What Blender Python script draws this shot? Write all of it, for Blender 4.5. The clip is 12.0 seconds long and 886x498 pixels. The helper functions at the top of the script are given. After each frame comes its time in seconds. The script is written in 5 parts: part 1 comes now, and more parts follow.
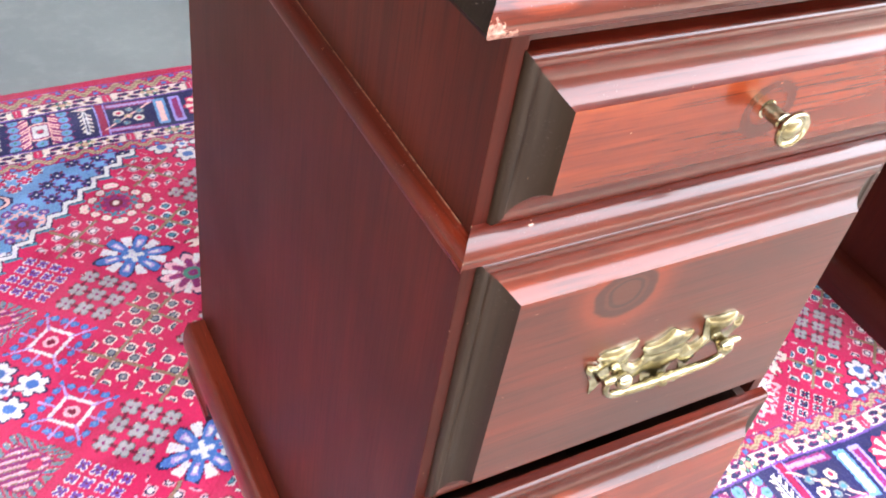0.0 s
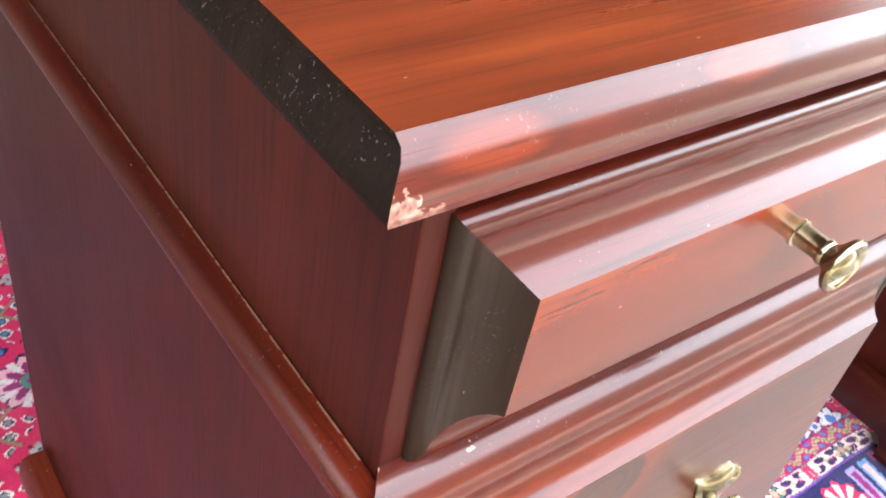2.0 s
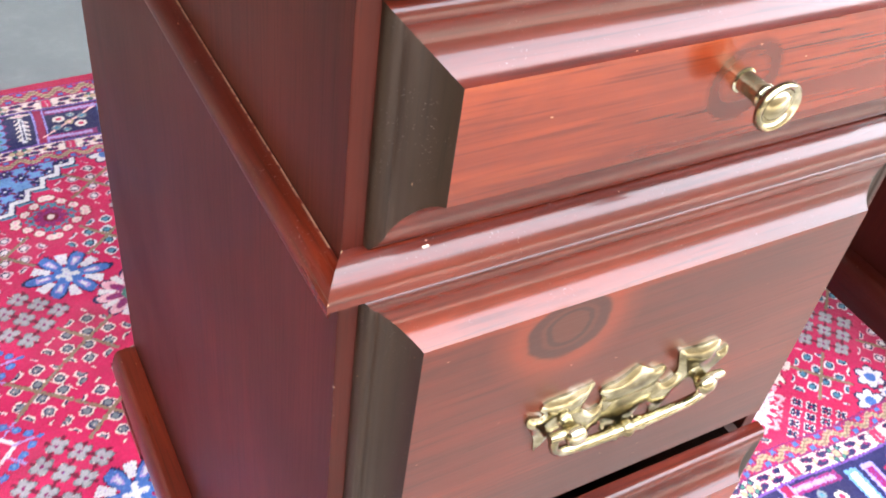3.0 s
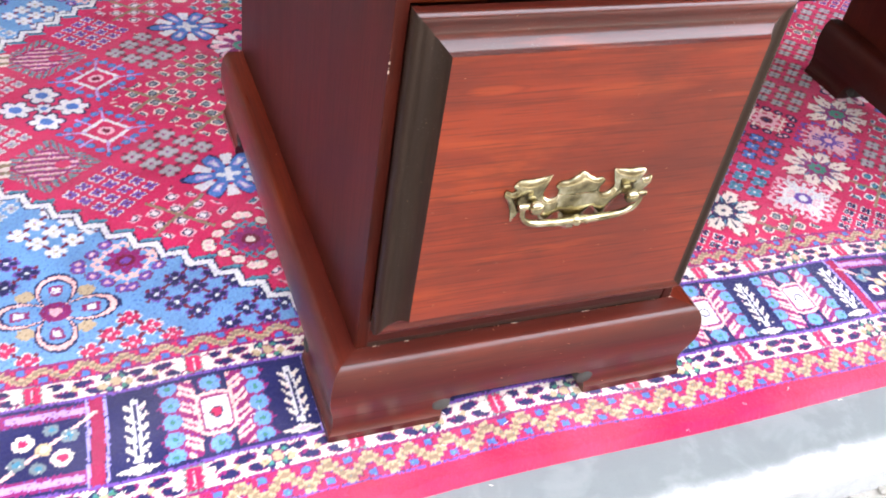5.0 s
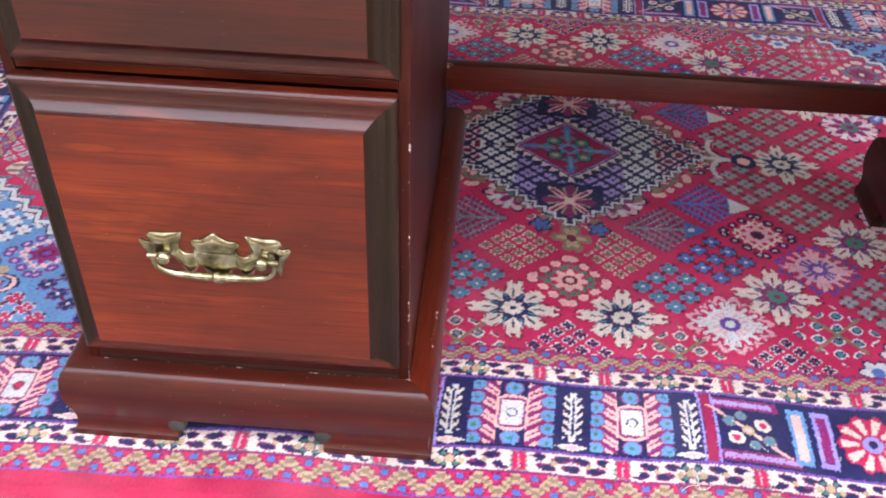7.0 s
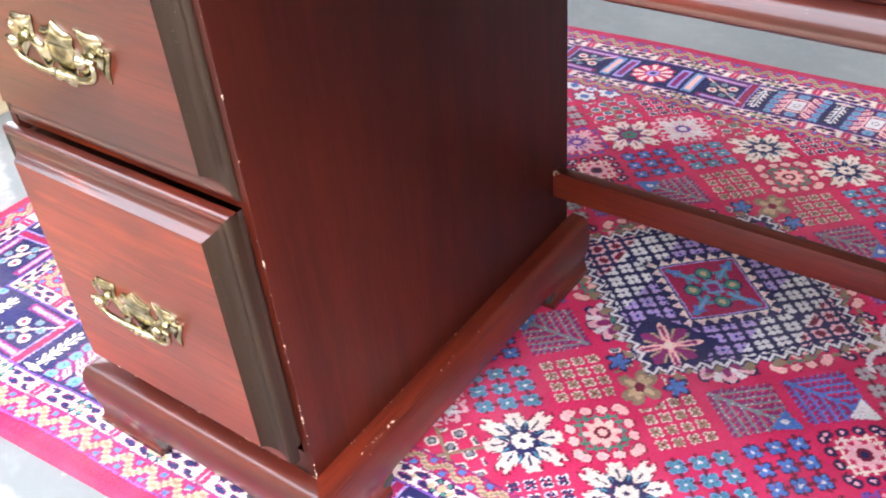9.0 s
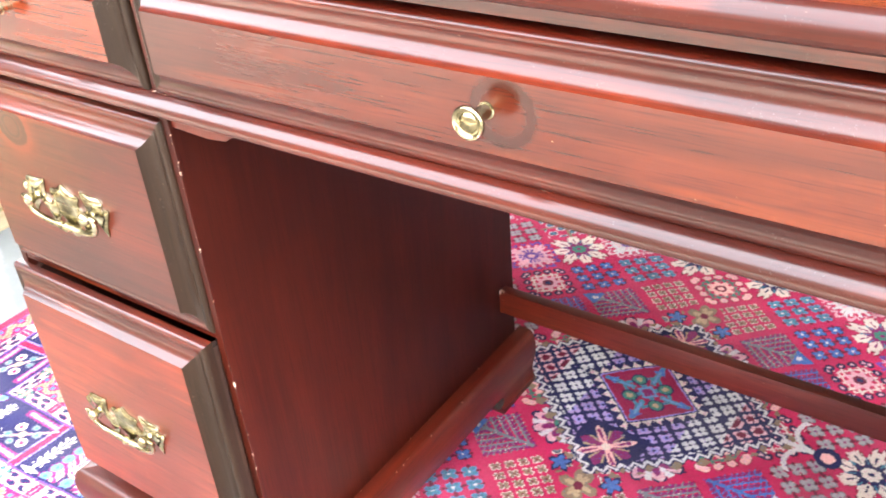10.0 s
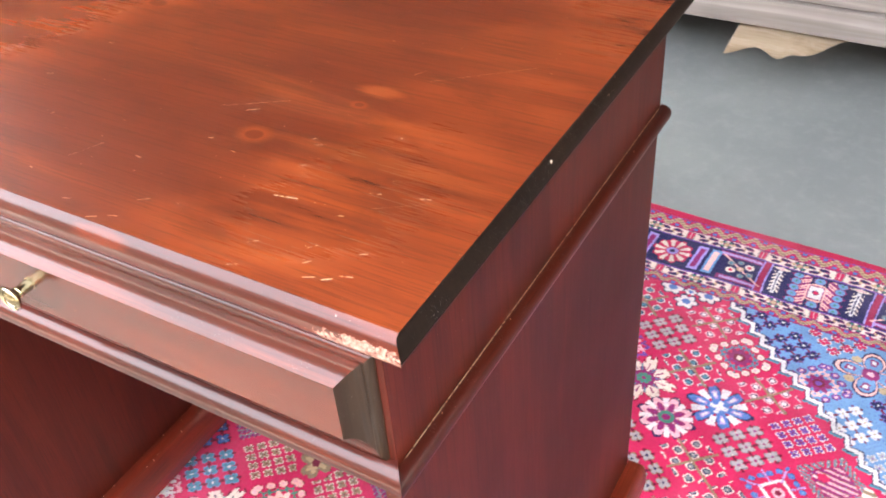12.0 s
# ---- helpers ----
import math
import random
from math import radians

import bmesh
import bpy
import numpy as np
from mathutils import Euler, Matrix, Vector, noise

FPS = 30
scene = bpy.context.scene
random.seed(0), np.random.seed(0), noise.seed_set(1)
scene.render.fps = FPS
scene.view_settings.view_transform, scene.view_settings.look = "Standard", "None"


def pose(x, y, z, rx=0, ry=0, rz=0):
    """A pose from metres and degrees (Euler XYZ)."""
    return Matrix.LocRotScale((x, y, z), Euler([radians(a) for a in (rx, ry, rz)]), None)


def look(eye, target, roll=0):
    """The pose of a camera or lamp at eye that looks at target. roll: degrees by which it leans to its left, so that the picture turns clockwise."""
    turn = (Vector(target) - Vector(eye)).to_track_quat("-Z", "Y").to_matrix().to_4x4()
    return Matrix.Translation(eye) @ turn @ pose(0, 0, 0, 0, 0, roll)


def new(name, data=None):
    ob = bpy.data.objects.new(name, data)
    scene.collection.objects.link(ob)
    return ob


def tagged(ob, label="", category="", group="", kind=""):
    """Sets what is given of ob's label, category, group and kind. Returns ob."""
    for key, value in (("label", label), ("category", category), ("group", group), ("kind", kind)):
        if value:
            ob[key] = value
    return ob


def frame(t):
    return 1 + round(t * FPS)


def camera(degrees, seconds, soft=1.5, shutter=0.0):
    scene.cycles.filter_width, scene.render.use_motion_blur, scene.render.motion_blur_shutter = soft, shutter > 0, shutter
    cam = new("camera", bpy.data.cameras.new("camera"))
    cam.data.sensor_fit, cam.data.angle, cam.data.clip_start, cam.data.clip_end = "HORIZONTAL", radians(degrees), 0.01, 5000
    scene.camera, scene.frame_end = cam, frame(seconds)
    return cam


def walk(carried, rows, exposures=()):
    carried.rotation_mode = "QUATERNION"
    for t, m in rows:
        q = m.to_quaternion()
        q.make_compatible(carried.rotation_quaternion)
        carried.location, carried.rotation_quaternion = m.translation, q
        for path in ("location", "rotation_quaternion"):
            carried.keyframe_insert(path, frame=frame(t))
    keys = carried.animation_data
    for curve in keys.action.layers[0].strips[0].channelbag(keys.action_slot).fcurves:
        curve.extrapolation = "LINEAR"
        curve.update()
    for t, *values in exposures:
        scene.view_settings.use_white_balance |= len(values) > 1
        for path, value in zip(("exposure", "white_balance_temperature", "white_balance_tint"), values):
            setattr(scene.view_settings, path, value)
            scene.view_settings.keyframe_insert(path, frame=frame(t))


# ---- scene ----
cam = camera(50.3, 12.0, soft=1.9)
PATH = [
    (0, (-0.181, -0.261, 0.916), (0.66, 0.973, -0.414), 10.8),
    (0.5, (-0.167, -0.248, 0.937), (0.749, 0.976, -0.352), 9.9),
    (1, (-0.153, -0.219, 0.924), (0.793, 0.999, -0.349), 10.6),
    (1.5, (-0.113, -0.142, 0.877), (0.92, 1.037, -0.365), 11.0),
    (2, (-0.092, -0.115, 0.859), (0.954, 1.01, -0.422), 11.7),
    (2.5, (-0.084, -0.124, 0.855), (0.917, 1.005, -0.458), 10.6),
    (3, (-0.085, -0.203, 0.852), (0.747, 1.034, -0.482), 8.9),
    (3.5, (-0.098, -0.303, 0.83), (0.588, 0.989, -0.533), 10.6),
    (3.7, (-0.112, -0.34, 0.808), (0.541, 0.978, -0.548), 10.5),
    (5.3, (-0.171, -0.508, 0.649), (0.519, 0.856, -0.64), 10.4),
    (5.5, (-0.144, -0.526, 0.662), (0.522, 0.849, -0.629), 9.2),
    (6, (-0.023, -0.565, 0.681), (0.522, 0.846, -0.628), 5.1),
    (6.5, (0.195, -0.603, 0.732), (0.338, 0.929, -0.545), 4.2),
    (6.7, (0.276, -0.605, 0.745), (0.323, 0.936, -0.529), 3.7),
    (8.3, (0.693, -0.332, 0.729), (-0.072, 0.973, -0.579), -4.9),
    (8.5, (0.735, -0.328, 0.742), (-0.129, 0.919, -0.561), -4.6),
    (9, (0.791, -0.353, 0.789), (-0.199, 0.883, -0.431), -5.6),
    (9.5, (0.837, -0.378, 0.845), (-0.194, 0.908, -0.288), -5.4),
    (10, (0.886, -0.396, 0.895), (-0.142, 0.943, -0.177), -5.2),
    (10.5, (0.951, -0.416, 0.947), (-0.012, 0.955, -0.145), -5.3),
    (11, (1.036, -0.44, 1.007), (0.145, 0.949, -0.123), -5.4),
    (11.5, (1.099, -0.437, 1.058), (0.284, 0.942, -0.139), -5.1),
    (12, (1.15, -0.281, 1.103), (0.31, 1.024, -0.159), -4.8),
]
# stops and white balance drift as the camera's automatic settings follow the subject
EXPOSURES = [(0.0, 5.24, 6800, 7), (0.5, 5.16, 6800, 7), (1.0, 5.12, 6900, 7), (2.5, 5.02, 6900, 7), (3.0, 5.22, 6800, 8), (3.7, 5.24, 6800, 7), (5.3, 4.70, 6700, 8), (6.0, 4.46, 6700, 9), (6.7, 4.23, 6700, 9),
             (8.3, 4.65, 6700, 9), (9.0, 5.25, 6800, 9), (9.5, 5.57, 6900, 7), (10.0, 5.67, 7000, 6), (10.5, 5.72, 7100, 6), (11.0, 5.57, 7200, 6), (12.0, 5.25, 7200, 9)]
walk(cam, [(t, look(eye, target, roll)) for t, eye, target, roll in PATH], exposures=EXPOSURES)

# ---- light: open shade under a bright, thinly clouded sky ----
world = bpy.data.worlds.new("world")
scene.world = world
world.use_nodes = True
wn, wl = world.node_tree.nodes, world.node_tree.links
wn.clear()
sky = wn.new("ShaderNodeTexSky")
sky.sky_type = "NISHITA"
sky.sun_disc = False
sky.sun_elevation, sky.sun_rotation = radians(60), radians(15)
sky.dust_density, sky.air_density = 4.0, 1.0
cloud = wn.new("ShaderNodeHueSaturation")
cloud.inputs["Saturation"].default_value = 0.45
back = wn.new("ShaderNodeBackground")
back.inputs["Strength"].default_value = 0.15
wout = wn.new("ShaderNodeOutputWorld")
wl.new(sky.outputs[0], cloud.inputs["Color"])
wl.new(cloud.outputs[0], back.inputs["Color"])
wl.new(back.outputs[0], wout.inputs["Surface"])
sun_data = bpy.data.lights.new("sun", "SUN")
sun_data.energy, sun_data.angle, sun_data.color = 1.2, radians(10), (1.0, 0.96, 0.90)
sun = new("sun", sun_data)
# the sun stands behind the added, unseen roof and walls; daylight comes in where they leave gaps
sun.matrix_world = look((0.6, 2.0, 3.6), (0, 0, 0))


# ---- material helpers ----
class Graph:
    """A node material, with short calls for the nodes used here."""

    def __init__(self, name):
        self.mat = bpy.data.materials.new(name)
        self.mat.use_nodes = True
        self.tree = self.mat.node_tree
        self.tree.nodes.clear()
        self.out = self.tree.nodes.new("ShaderNodeOutputMaterial")
        self.bsdf = self.tree.nodes.new("ShaderNodeBsdfPrincipled")
        self.tree.links.new(self.bsdf.outputs[0], self.out.inputs[0])
        self.place = self.node("ShaderNodeTexCoord").outputs["Object"]

    def node(self, kind, **values):
        n = self.tree.nodes.new(kind)
        for key, value in values.items():
            setattr(n, key, value)
        return n

    def put(self, socket, value):
        if isinstance(value, bpy.types.NodeSocket):
            self.tree.links.new(value, socket)
        else:
            socket.default_value = value

    def scaled(self, sx, sy, sz, source=None, offset=(0, 0, 0)):
        n = self.node("ShaderNodeMapping")
        self.put(n.inputs["Vector"], source or self.place)
        n.inputs["Scale"].default_value = (sx, sy, sz)
        n.inputs["Location"].default_value = offset
        return n.outputs[0]

    def noise(self, vector, scale=1.0, detail=4.0, rough=0.55, warp=0.0):
        n = self.node("ShaderNodeTexNoise")
        self.put(n.inputs["Vector"], vector)
        n.inputs["Scale"].default_value = scale
        n.inputs["Detail"].default_value = detail
        n.inputs["Roughness"].default_value = rough
        n.inputs["Distortion"].default_value = warp
        return n.outputs["Fac"]

    def math(self, op, a, b=0.0, c=0.0):
        n = self.node("ShaderNodeMath", operation=op)
        self.put(n.inputs[0], a)
        self.put(n.inputs[1], b)
        self.put(n.inputs[2], c)
        return n.outputs[0]

    def span(self, value, a, b, lo=0.0, hi=1.0):
        n = self.node("ShaderNodeMapRange", interpolation_type="SMOOTHSTEP")
        for socket, v in zip(n.inputs, (value, a, b, lo, hi)):
            self.put(socket, v)
        return n.outputs[0]

    def ramp(self, value, stops):
        n = self.node("ShaderNodeValToRGB")
        self.put(n.inputs[0], value)
        e = n.color_ramp.elements
        while len(e) < len(stops):
            e.new(0.5)
        for el, (at, col) in zip(e, stops):
            el.position, el.color = at, (*col, 1)
        return n.outputs[0]

    def mix(self, fac, a, b, how="MIX"):
        n = self.node("ShaderNodeMix", data_type="RGBA", blend_type=how)
        self.put(n.inputs[0], fac)
        for socket, v in ((n.inputs[6], a), (n.inputs[7], b)):
            self.put(socket, v if isinstance(v, bpy.types.NodeSocket) else (*v, 1))
        return n.outputs[2]

    def far(self, point, scale=(1, 1, 1), warp=None):
        n = self.node("ShaderNodeVectorMath", operation="SUBTRACT")
        self.put(n.inputs[0], warp or self.place)
        n.inputs[1].default_value = point
        m = self.node("ShaderNodeVectorMath", operation="MULTIPLY")
        self.put(m.inputs[0], n.outputs[0])
        m.inputs[1].default_value = scale
        k = self.node("ShaderNodeVectorMath", operation="LENGTH")
        self.put(k.inputs[0], m.outputs[0])
        return k.outputs["Value"]

    def segment(self, a, b):
        """Distance from the straight line between two points."""
        a, b = Vector(a), Vector(b)
        e = b - a
        rel = self.node("ShaderNodeVectorMath", operation="SUBTRACT")
        self.put(rel.inputs[0], self.place)
        rel.inputs[1].default_value = a
        dot = self.node("ShaderNodeVectorMath", operation="DOT_PRODUCT")
        self.put(dot.inputs[0], rel.outputs[0])
        dot.inputs[1].default_value = e / e.length_squared
        t = self.node("ShaderNodeClamp")
        self.put(t.inputs[0], dot.outputs["Value"])
        step = self.node("ShaderNodeVectorMath", operation="SCALE")
        step.inputs[0].default_value = e
        self.put(step.inputs["Scale"], t.outputs[0])
        gap = self.node("ShaderNodeVectorMath", operation="DISTANCE")
        self.put(gap.inputs[0], rel.outputs[0])
        self.put(gap.inputs[1], step.outputs[0])
        return gap.outputs["Value"]

    def bump(self, height, strength, distance=0.001):
        n = self.node("ShaderNodeBump")
        self.put(n.inputs["Height"], height)
        n.inputs["Strength"].default_value = strength
        n.inputs["Distance"].default_value = distance
        self.put(self.bsdf.inputs["Normal"], n.outputs[0])

    def finish(self, colour, rough, metal=0.0, gloss=None, coat=0.0):
        b = self.bsdf
        self.put(b.inputs["Base Color"], colour if isinstance(colour, bpy.types.NodeSocket) else (*colour, 1))
        self.put(b.inputs["Roughness"], rough)
        self.put(b.inputs["Metallic"], metal)
        if gloss is not None:
            self.put(b.inputs["Specular IOR Level"], gloss)
        b.inputs["Coat Weight"].default_value = coat
        b.inputs["Coat Roughness"].default_value = 0.12
        return self.mat


RAW = (0.62, 0.40, 0.24)  # bare wood where the stain has broken off


def wood(name, axis, dark, mid, light, knots=(), chips=(), rings=(), rough=0.22, flecks=0.5, coat=0.32, shine=0.4, seed=0.0, figure=1.0, scratches=(), worn=(), flame=0.7, marks=0.955, licks=(), dust=0.0, mottle=0.3, fine_lines=1.0):
    """Red-stained, lacquered pine with its grain along one axis (0 x, 1 y, 2 z)."""
    g = Graph(name)
    long = [14.0, 14.0, 14.0]
    long[axis] = 1.1
    fine = [620.0, 620.0, 620.0]
    fine[axis] = 16.0
    place = g.place
    off = (seed, seed * 0.7, seed * 1.3)
    broad = g.noise(g.scaled(3.1, 3.1, 3.1, place, off), 1.0, 3.0, 0.5)
    grain = g.noise(g.scaled(*long, place, off), 1.0, 5.0, 0.6, 1.2)
    bands = g.noise(g.scaled(*[v * 3.1 for v in long], place, off), 1.0, 3.0, 0.65, 0.6)
    fibre = g.noise(g.scaled(*fine, place, off), 1.0, 2.0, 0.6)
    lines = [150.0, 150.0, 150.0]
    lines[axis] = 4.0
    streak = g.noise(g.scaled(*lines, place, off), 1.0, 4.0, 0.7, 0.4)
    hair = [430.0, 430.0, 430.0]
    hair[axis] = 7.0
    hairs = g.noise(g.scaled(*hair, place, off), 1.0, 3.0, 0.6, 0.3)
    value = g.math("ADD", g.math("MULTIPLY", grain, 0.40), g.math("ADD", g.math("MULTIPLY", bands, 0.60 - 0.28 * fine_lines), g.math("ADD", g.math("MULTIPLY", streak, 0.16 * fine_lines), g.math("MULTIPLY", hairs, 0.08 * fine_lines))))
    value = g.math("ADD", g.math("MULTIPLY", g.math("SUBTRACT", value, 0.5), figure), 0.5)
    for (x, y, z, r, stretch) in knots:
        s = [1.0 / r] * 3
        s[axis] /= stretch
        d = g.far((x, y, z), s)
        swirl = g.math("MULTIPLY", g.math("SINE", g.math("MULTIPLY", d, 11.0)), g.span(d, 0.9, 2.4, 0.045, 0.0))
        value = g.math("ADD", value, swirl)
    colour = g.ramp(value, [(0.34, dark), (0.52, mid), (0.70, [0.6 * p + 0.4 * q for p, q in zip(mid, light)])])
    colour = g.mix(g.span(broad, 0.44, 0.62, 0.0, 0.75), colour, dark)
    # lighter flames where the stain took less
    tongue = [19.0, 19.0, 19.0]
    tongue[axis] = 2.6
    tongues = g.noise(g.scaled(*tongue, place, (seed * 2.3, seed, seed * 0.4)), 1.0, 4.0, 0.6, 1.6)
    tongues = g.math("ADD", tongues, g.math("ADD", g.math("MULTIPLY", g.math("SUBTRACT", streak, 0.5), 0.14), g.math("MULTIPLY", g.math("SUBTRACT", hairs, 0.5), 0.08)))
    colour = g.mix(g.span(tongues, 0.62 - 0.16 * flame, 0.90 - 0.16 * flame, 0.0, 0.50), colour, light)
    # uneven, blotchy uptake of the stain
    uptake = [30.0, 30.0, 30.0]
    uptake[axis] = 11.0
    blotches = g.noise(g.scaled(*uptake, place, (seed, seed * 1.9, seed * 0.3)), 1.0, 4.0, 0.65, 0.5)
    colour = g.mix(g.span(blotches, 0.48, 0.70, 0.0, mottle), colour, [c * 0.75 for c in dark])
    # single tongues of lighter (or, below nought, darker) wood with a drawn outline
    for (p, q, width, strength) in licks:
        middle = [(a + b) / 2 for a, b in zip(p, q)]
        half = 0.5 * math.dist(p, q) + width
        flat = abs(p[2] - 0.76) < 0.001
        away = g.far(middle, (1 / half, 1 / width if flat else 0.2 / half, 0.2 / half if flat else 1 / width))
        away = g.math("ADD", away, g.math("ADD", g.math("MULTIPLY", g.math("SUBTRACT", tongues, 0.5), 2.0), g.math("MULTIPLY", g.math("SUBTRACT", hairs, 0.5), 0.25)))
        if strength > 0:
            colour = g.mix(g.span(away, 0.45, 1.05, strength * 0.6, 0.0), colour, [0.3 * a + 0.7 * b for a, b in zip(mid, light)])
            rim = g.math("MULTIPLY", g.span(away, 0.85, 1.0, 0.0, 0.15), g.span(away, 1.05, 1.3, 1.0, 0.0))
            colour = g.mix(rim, colour, [c * 0.6 for c in dark])
        else:
            colour = g.mix(g.span(away, 0.1, 1.4, -strength * 0.6, 0.0), colour, [c * 0.7 for c in dark])
    colour = g.mix(g.span(fibre, 0.50, 0.72, 0.0, 0.55), colour, [c * 0.5 for c in dark])
    for (x, y, z, r, stretch) in knots:
        s = [1.0 / r] * 3
        s[axis] /= stretch
        d = g.far((x, y, z), s)
        d = g.math("ADD", d, g.math("MULTIPLY", g.math("SUBTRACT", bands, 0.5), 0.6))
        if r < 0.010:  # a small hard knot
            colour = g.mix(g.span(d, 1.0, 2.6, 0.45, 0.0), colour, [0.4 * p + 0.6 * q for p, q in zip(mid, light)])
            colour = g.mix(g.span(d, 0.80, 1.10, 0.8, 0.0), colour, [mid[0] * 0.45, mid[1] * 0.30, mid[2] * 0.45])
            continue
        colour = g.mix(g.span(d, 1.0, 2.0, 0.55, 0.0), colour, [0.55 * p + 0.45 * q for p, q in zip(mid, light)])
        colour = g.mix(g.span(d, 0.92, 1.06, 0.85, 0.0), colour, [c * 0.5 for c in dark])
        colour = g.mix(g.span(d, 0.62, 0.74, 0.75, 0.0), colour, [mid[0] * 0.75, mid[1] * 1.12, mid[2]])
        colour = g.mix(g.math("MULTIPLY", g.span(d, 0.40, 0.48), g.span(d, 0.52, 0.60, 0.8, 0.0)), colour, [c * 0.5 for c in dark])
    for (x, y, z, r) in rings:
        d = g.far((x, y, z), (1 / r, 0.2 / r, 1 / r))
        halo = g.math("MULTIPLY", g.span(d, 0.55, 0.9), g.span(d, 1.0, 1.25, 1.0, 0.0))
        colour = g.mix(g.math("MULTIPLY", halo, 0.55), colour, [c * 0.35 for c in dark])
    rub = g.node("ShaderNodeTexVoronoi")
    dent = [95.0, 95.0, 95.0]
    dent[axis] = 30.0
    g.put(rub.inputs["Vector"], g.scaled(*dent, place, off))
    rare = g.node("ShaderNodeSeparateColor")
    g.put(rare.inputs[0], rub.outputs["Color"])
    mark = g.math("MULTIPLY", g.span(rub.outputs["Distance"], 0.05, 0.13, 1.0, 0.0), g.span(rare.outputs[0], marks, marks + 0.01))
    colour = g.mix(g.math("MULTIPLY", mark, flecks), colour, RAW)
    broken = g.noise(g.scaled(1, 1, 1), 330.0, 2.0) if scratches else 0.0
    for (p, q, width, strength) in scratches:
        line = g.math("MULTIPLY", g.span(g.segment(p, q), width * 0.2, width * 0.6, strength, 0.0), g.span(broken, 0.38, 0.5))
        colour = g.mix(line, colour, RAW)
    for (p, q, width, amount) in worn:
        stretch_of = g.noise(g.scaled(1, 1, 1), 31.0, 2.0)
        crumbs = g.noise(g.scaled(1, 1, 1), 140.0, 3.0, 0.7)
        line = g.math("MULTIPLY", g.span(g.segment(p, q), width * 0.6, width, 0.9, 0.0), g.span(g.math("ADD", crumbs, g.math("MULTIPLY", g.math("SUBTRACT", stretch_of, 0.5), 0.7)), 0.80 - 0.3 * amount, 0.86 - 0.3 * amount))
        colour = g.mix(line, colour, (0.58, 0.43, 0.33))
    if dust:
        speck = g.noise(g.scaled(1, 1, 1), 900.0, 2.0, 0.6)
        patch = g.noise(g.scaled(1, 1, 1), 45.0, 3.0, 0.6)
        colour = g.mix(g.math("MULTIPLY", g.span(speck, 0.64, 0.72, 0.0, dust), g.span(patch, 0.45, 0.65)), colour, (0.40, 0.36, 0.34))
    bare = None
    for (x, y, z, sx, sy, sz) in chips:
        ragged = g.noise(g.scaled(1, 1, 1), 300.0, 3.0)
        d = g.math("ADD", g.far((x, y, z), (1 / sx, 1 / sy, 1 / sz)), g.math("MULTIPLY", g.math("SUBTRACT", ragged, 0.5), 2.3))
        here = g.span(d, 0.92, 1.02, 1.0, 0.0)
        bare = here if bare is None else g.math("MAXIMUM", bare, here)
    rough_now = g.math("ADD", g.span(broad, 0.3, 0.8, rough - 0.03, rough + 0.09), g.math("MULTIPLY", fibre, 0.06))
    height = g.math("ADD", g.math("MULTIPLY", fibre, 0.35), g.math("MULTIPLY", grain, 0.3))
    if bare is not None:
        crumb = g.noise(g.scaled(1, 1, 1), 420.0, 4.0)
        colour = g.mix(bare, colour, g.ramp(crumb, [(0.3, (0.10, 0.035, 0.025)), (0.5, (0.25, 0.115, 0.085)), (0.76, (0.40, 0.26, 0.20))]))
        rough_now = g.math("ADD", rough_now, g.math("MULTIPLY", bare, 0.5))
        height = g.math("ADD", height, g.math("MULTIPLY", g.math("MULTIPLY", bare, crumb), 6.0))
    g.bump(height, 0.11, 0.0012)
    return g.finish(colour, rough_now, gloss=shine, coat=coat)


WARM = ((0.0780, 0.0098, 0.0036), (0.1500, 0.0205, 0.0054), (0.2600, 0.0450, 0.0090))
LONG = ((0.0350, 0.0052, 0.0024), (0.0840, 0.0116, 0.0036), (0.2150, 0.0360, 0.0072))
TRIM = ((0.027, 0.0036, 0.0020), (0.072, 0.0076, 0.0030), (0.23, 0.030, 0.0055))
LOWER = ((0.0700, 0.0074, 0.0028), (0.1560, 0.0170, 0.0042), (0.330, 0.056, 0.0090))
UPPER = ((0.0300, 0.0048, 0.0023), (0.0740, 0.0090, 0.0030), (0.270, 0.036, 0.0060))
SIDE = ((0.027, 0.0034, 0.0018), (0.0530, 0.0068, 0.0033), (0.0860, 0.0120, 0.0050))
TOP = ((0.076, 0.0128, 0.0050), (0.166, 0.0285, 0.0078), (0.290, 0.0630, 0.0145))
PLINTH = ((0.034, 0.0040, 0.0023), (0.072, 0.0085, 0.0034), (0.150, 0.022, 0.0056))
chance = random.Random(17)
DINGS = []
for k in range(30):
    x, y, turn, size = chance.uniform(0.04, 0.92), 0.02 + 0.30 * chance.random() ** 1.5, chance.uniform(-0.2, 1.1), chance.uniform(0.0008, 0.005)
    DINGS.append(((x, y, 0.76), (x + size * math.cos(turn), y + size * math.sin(turn), 0.76), chance.uniform(0.0006, 0.0012), chance.uniform(0.45, 0.75)))
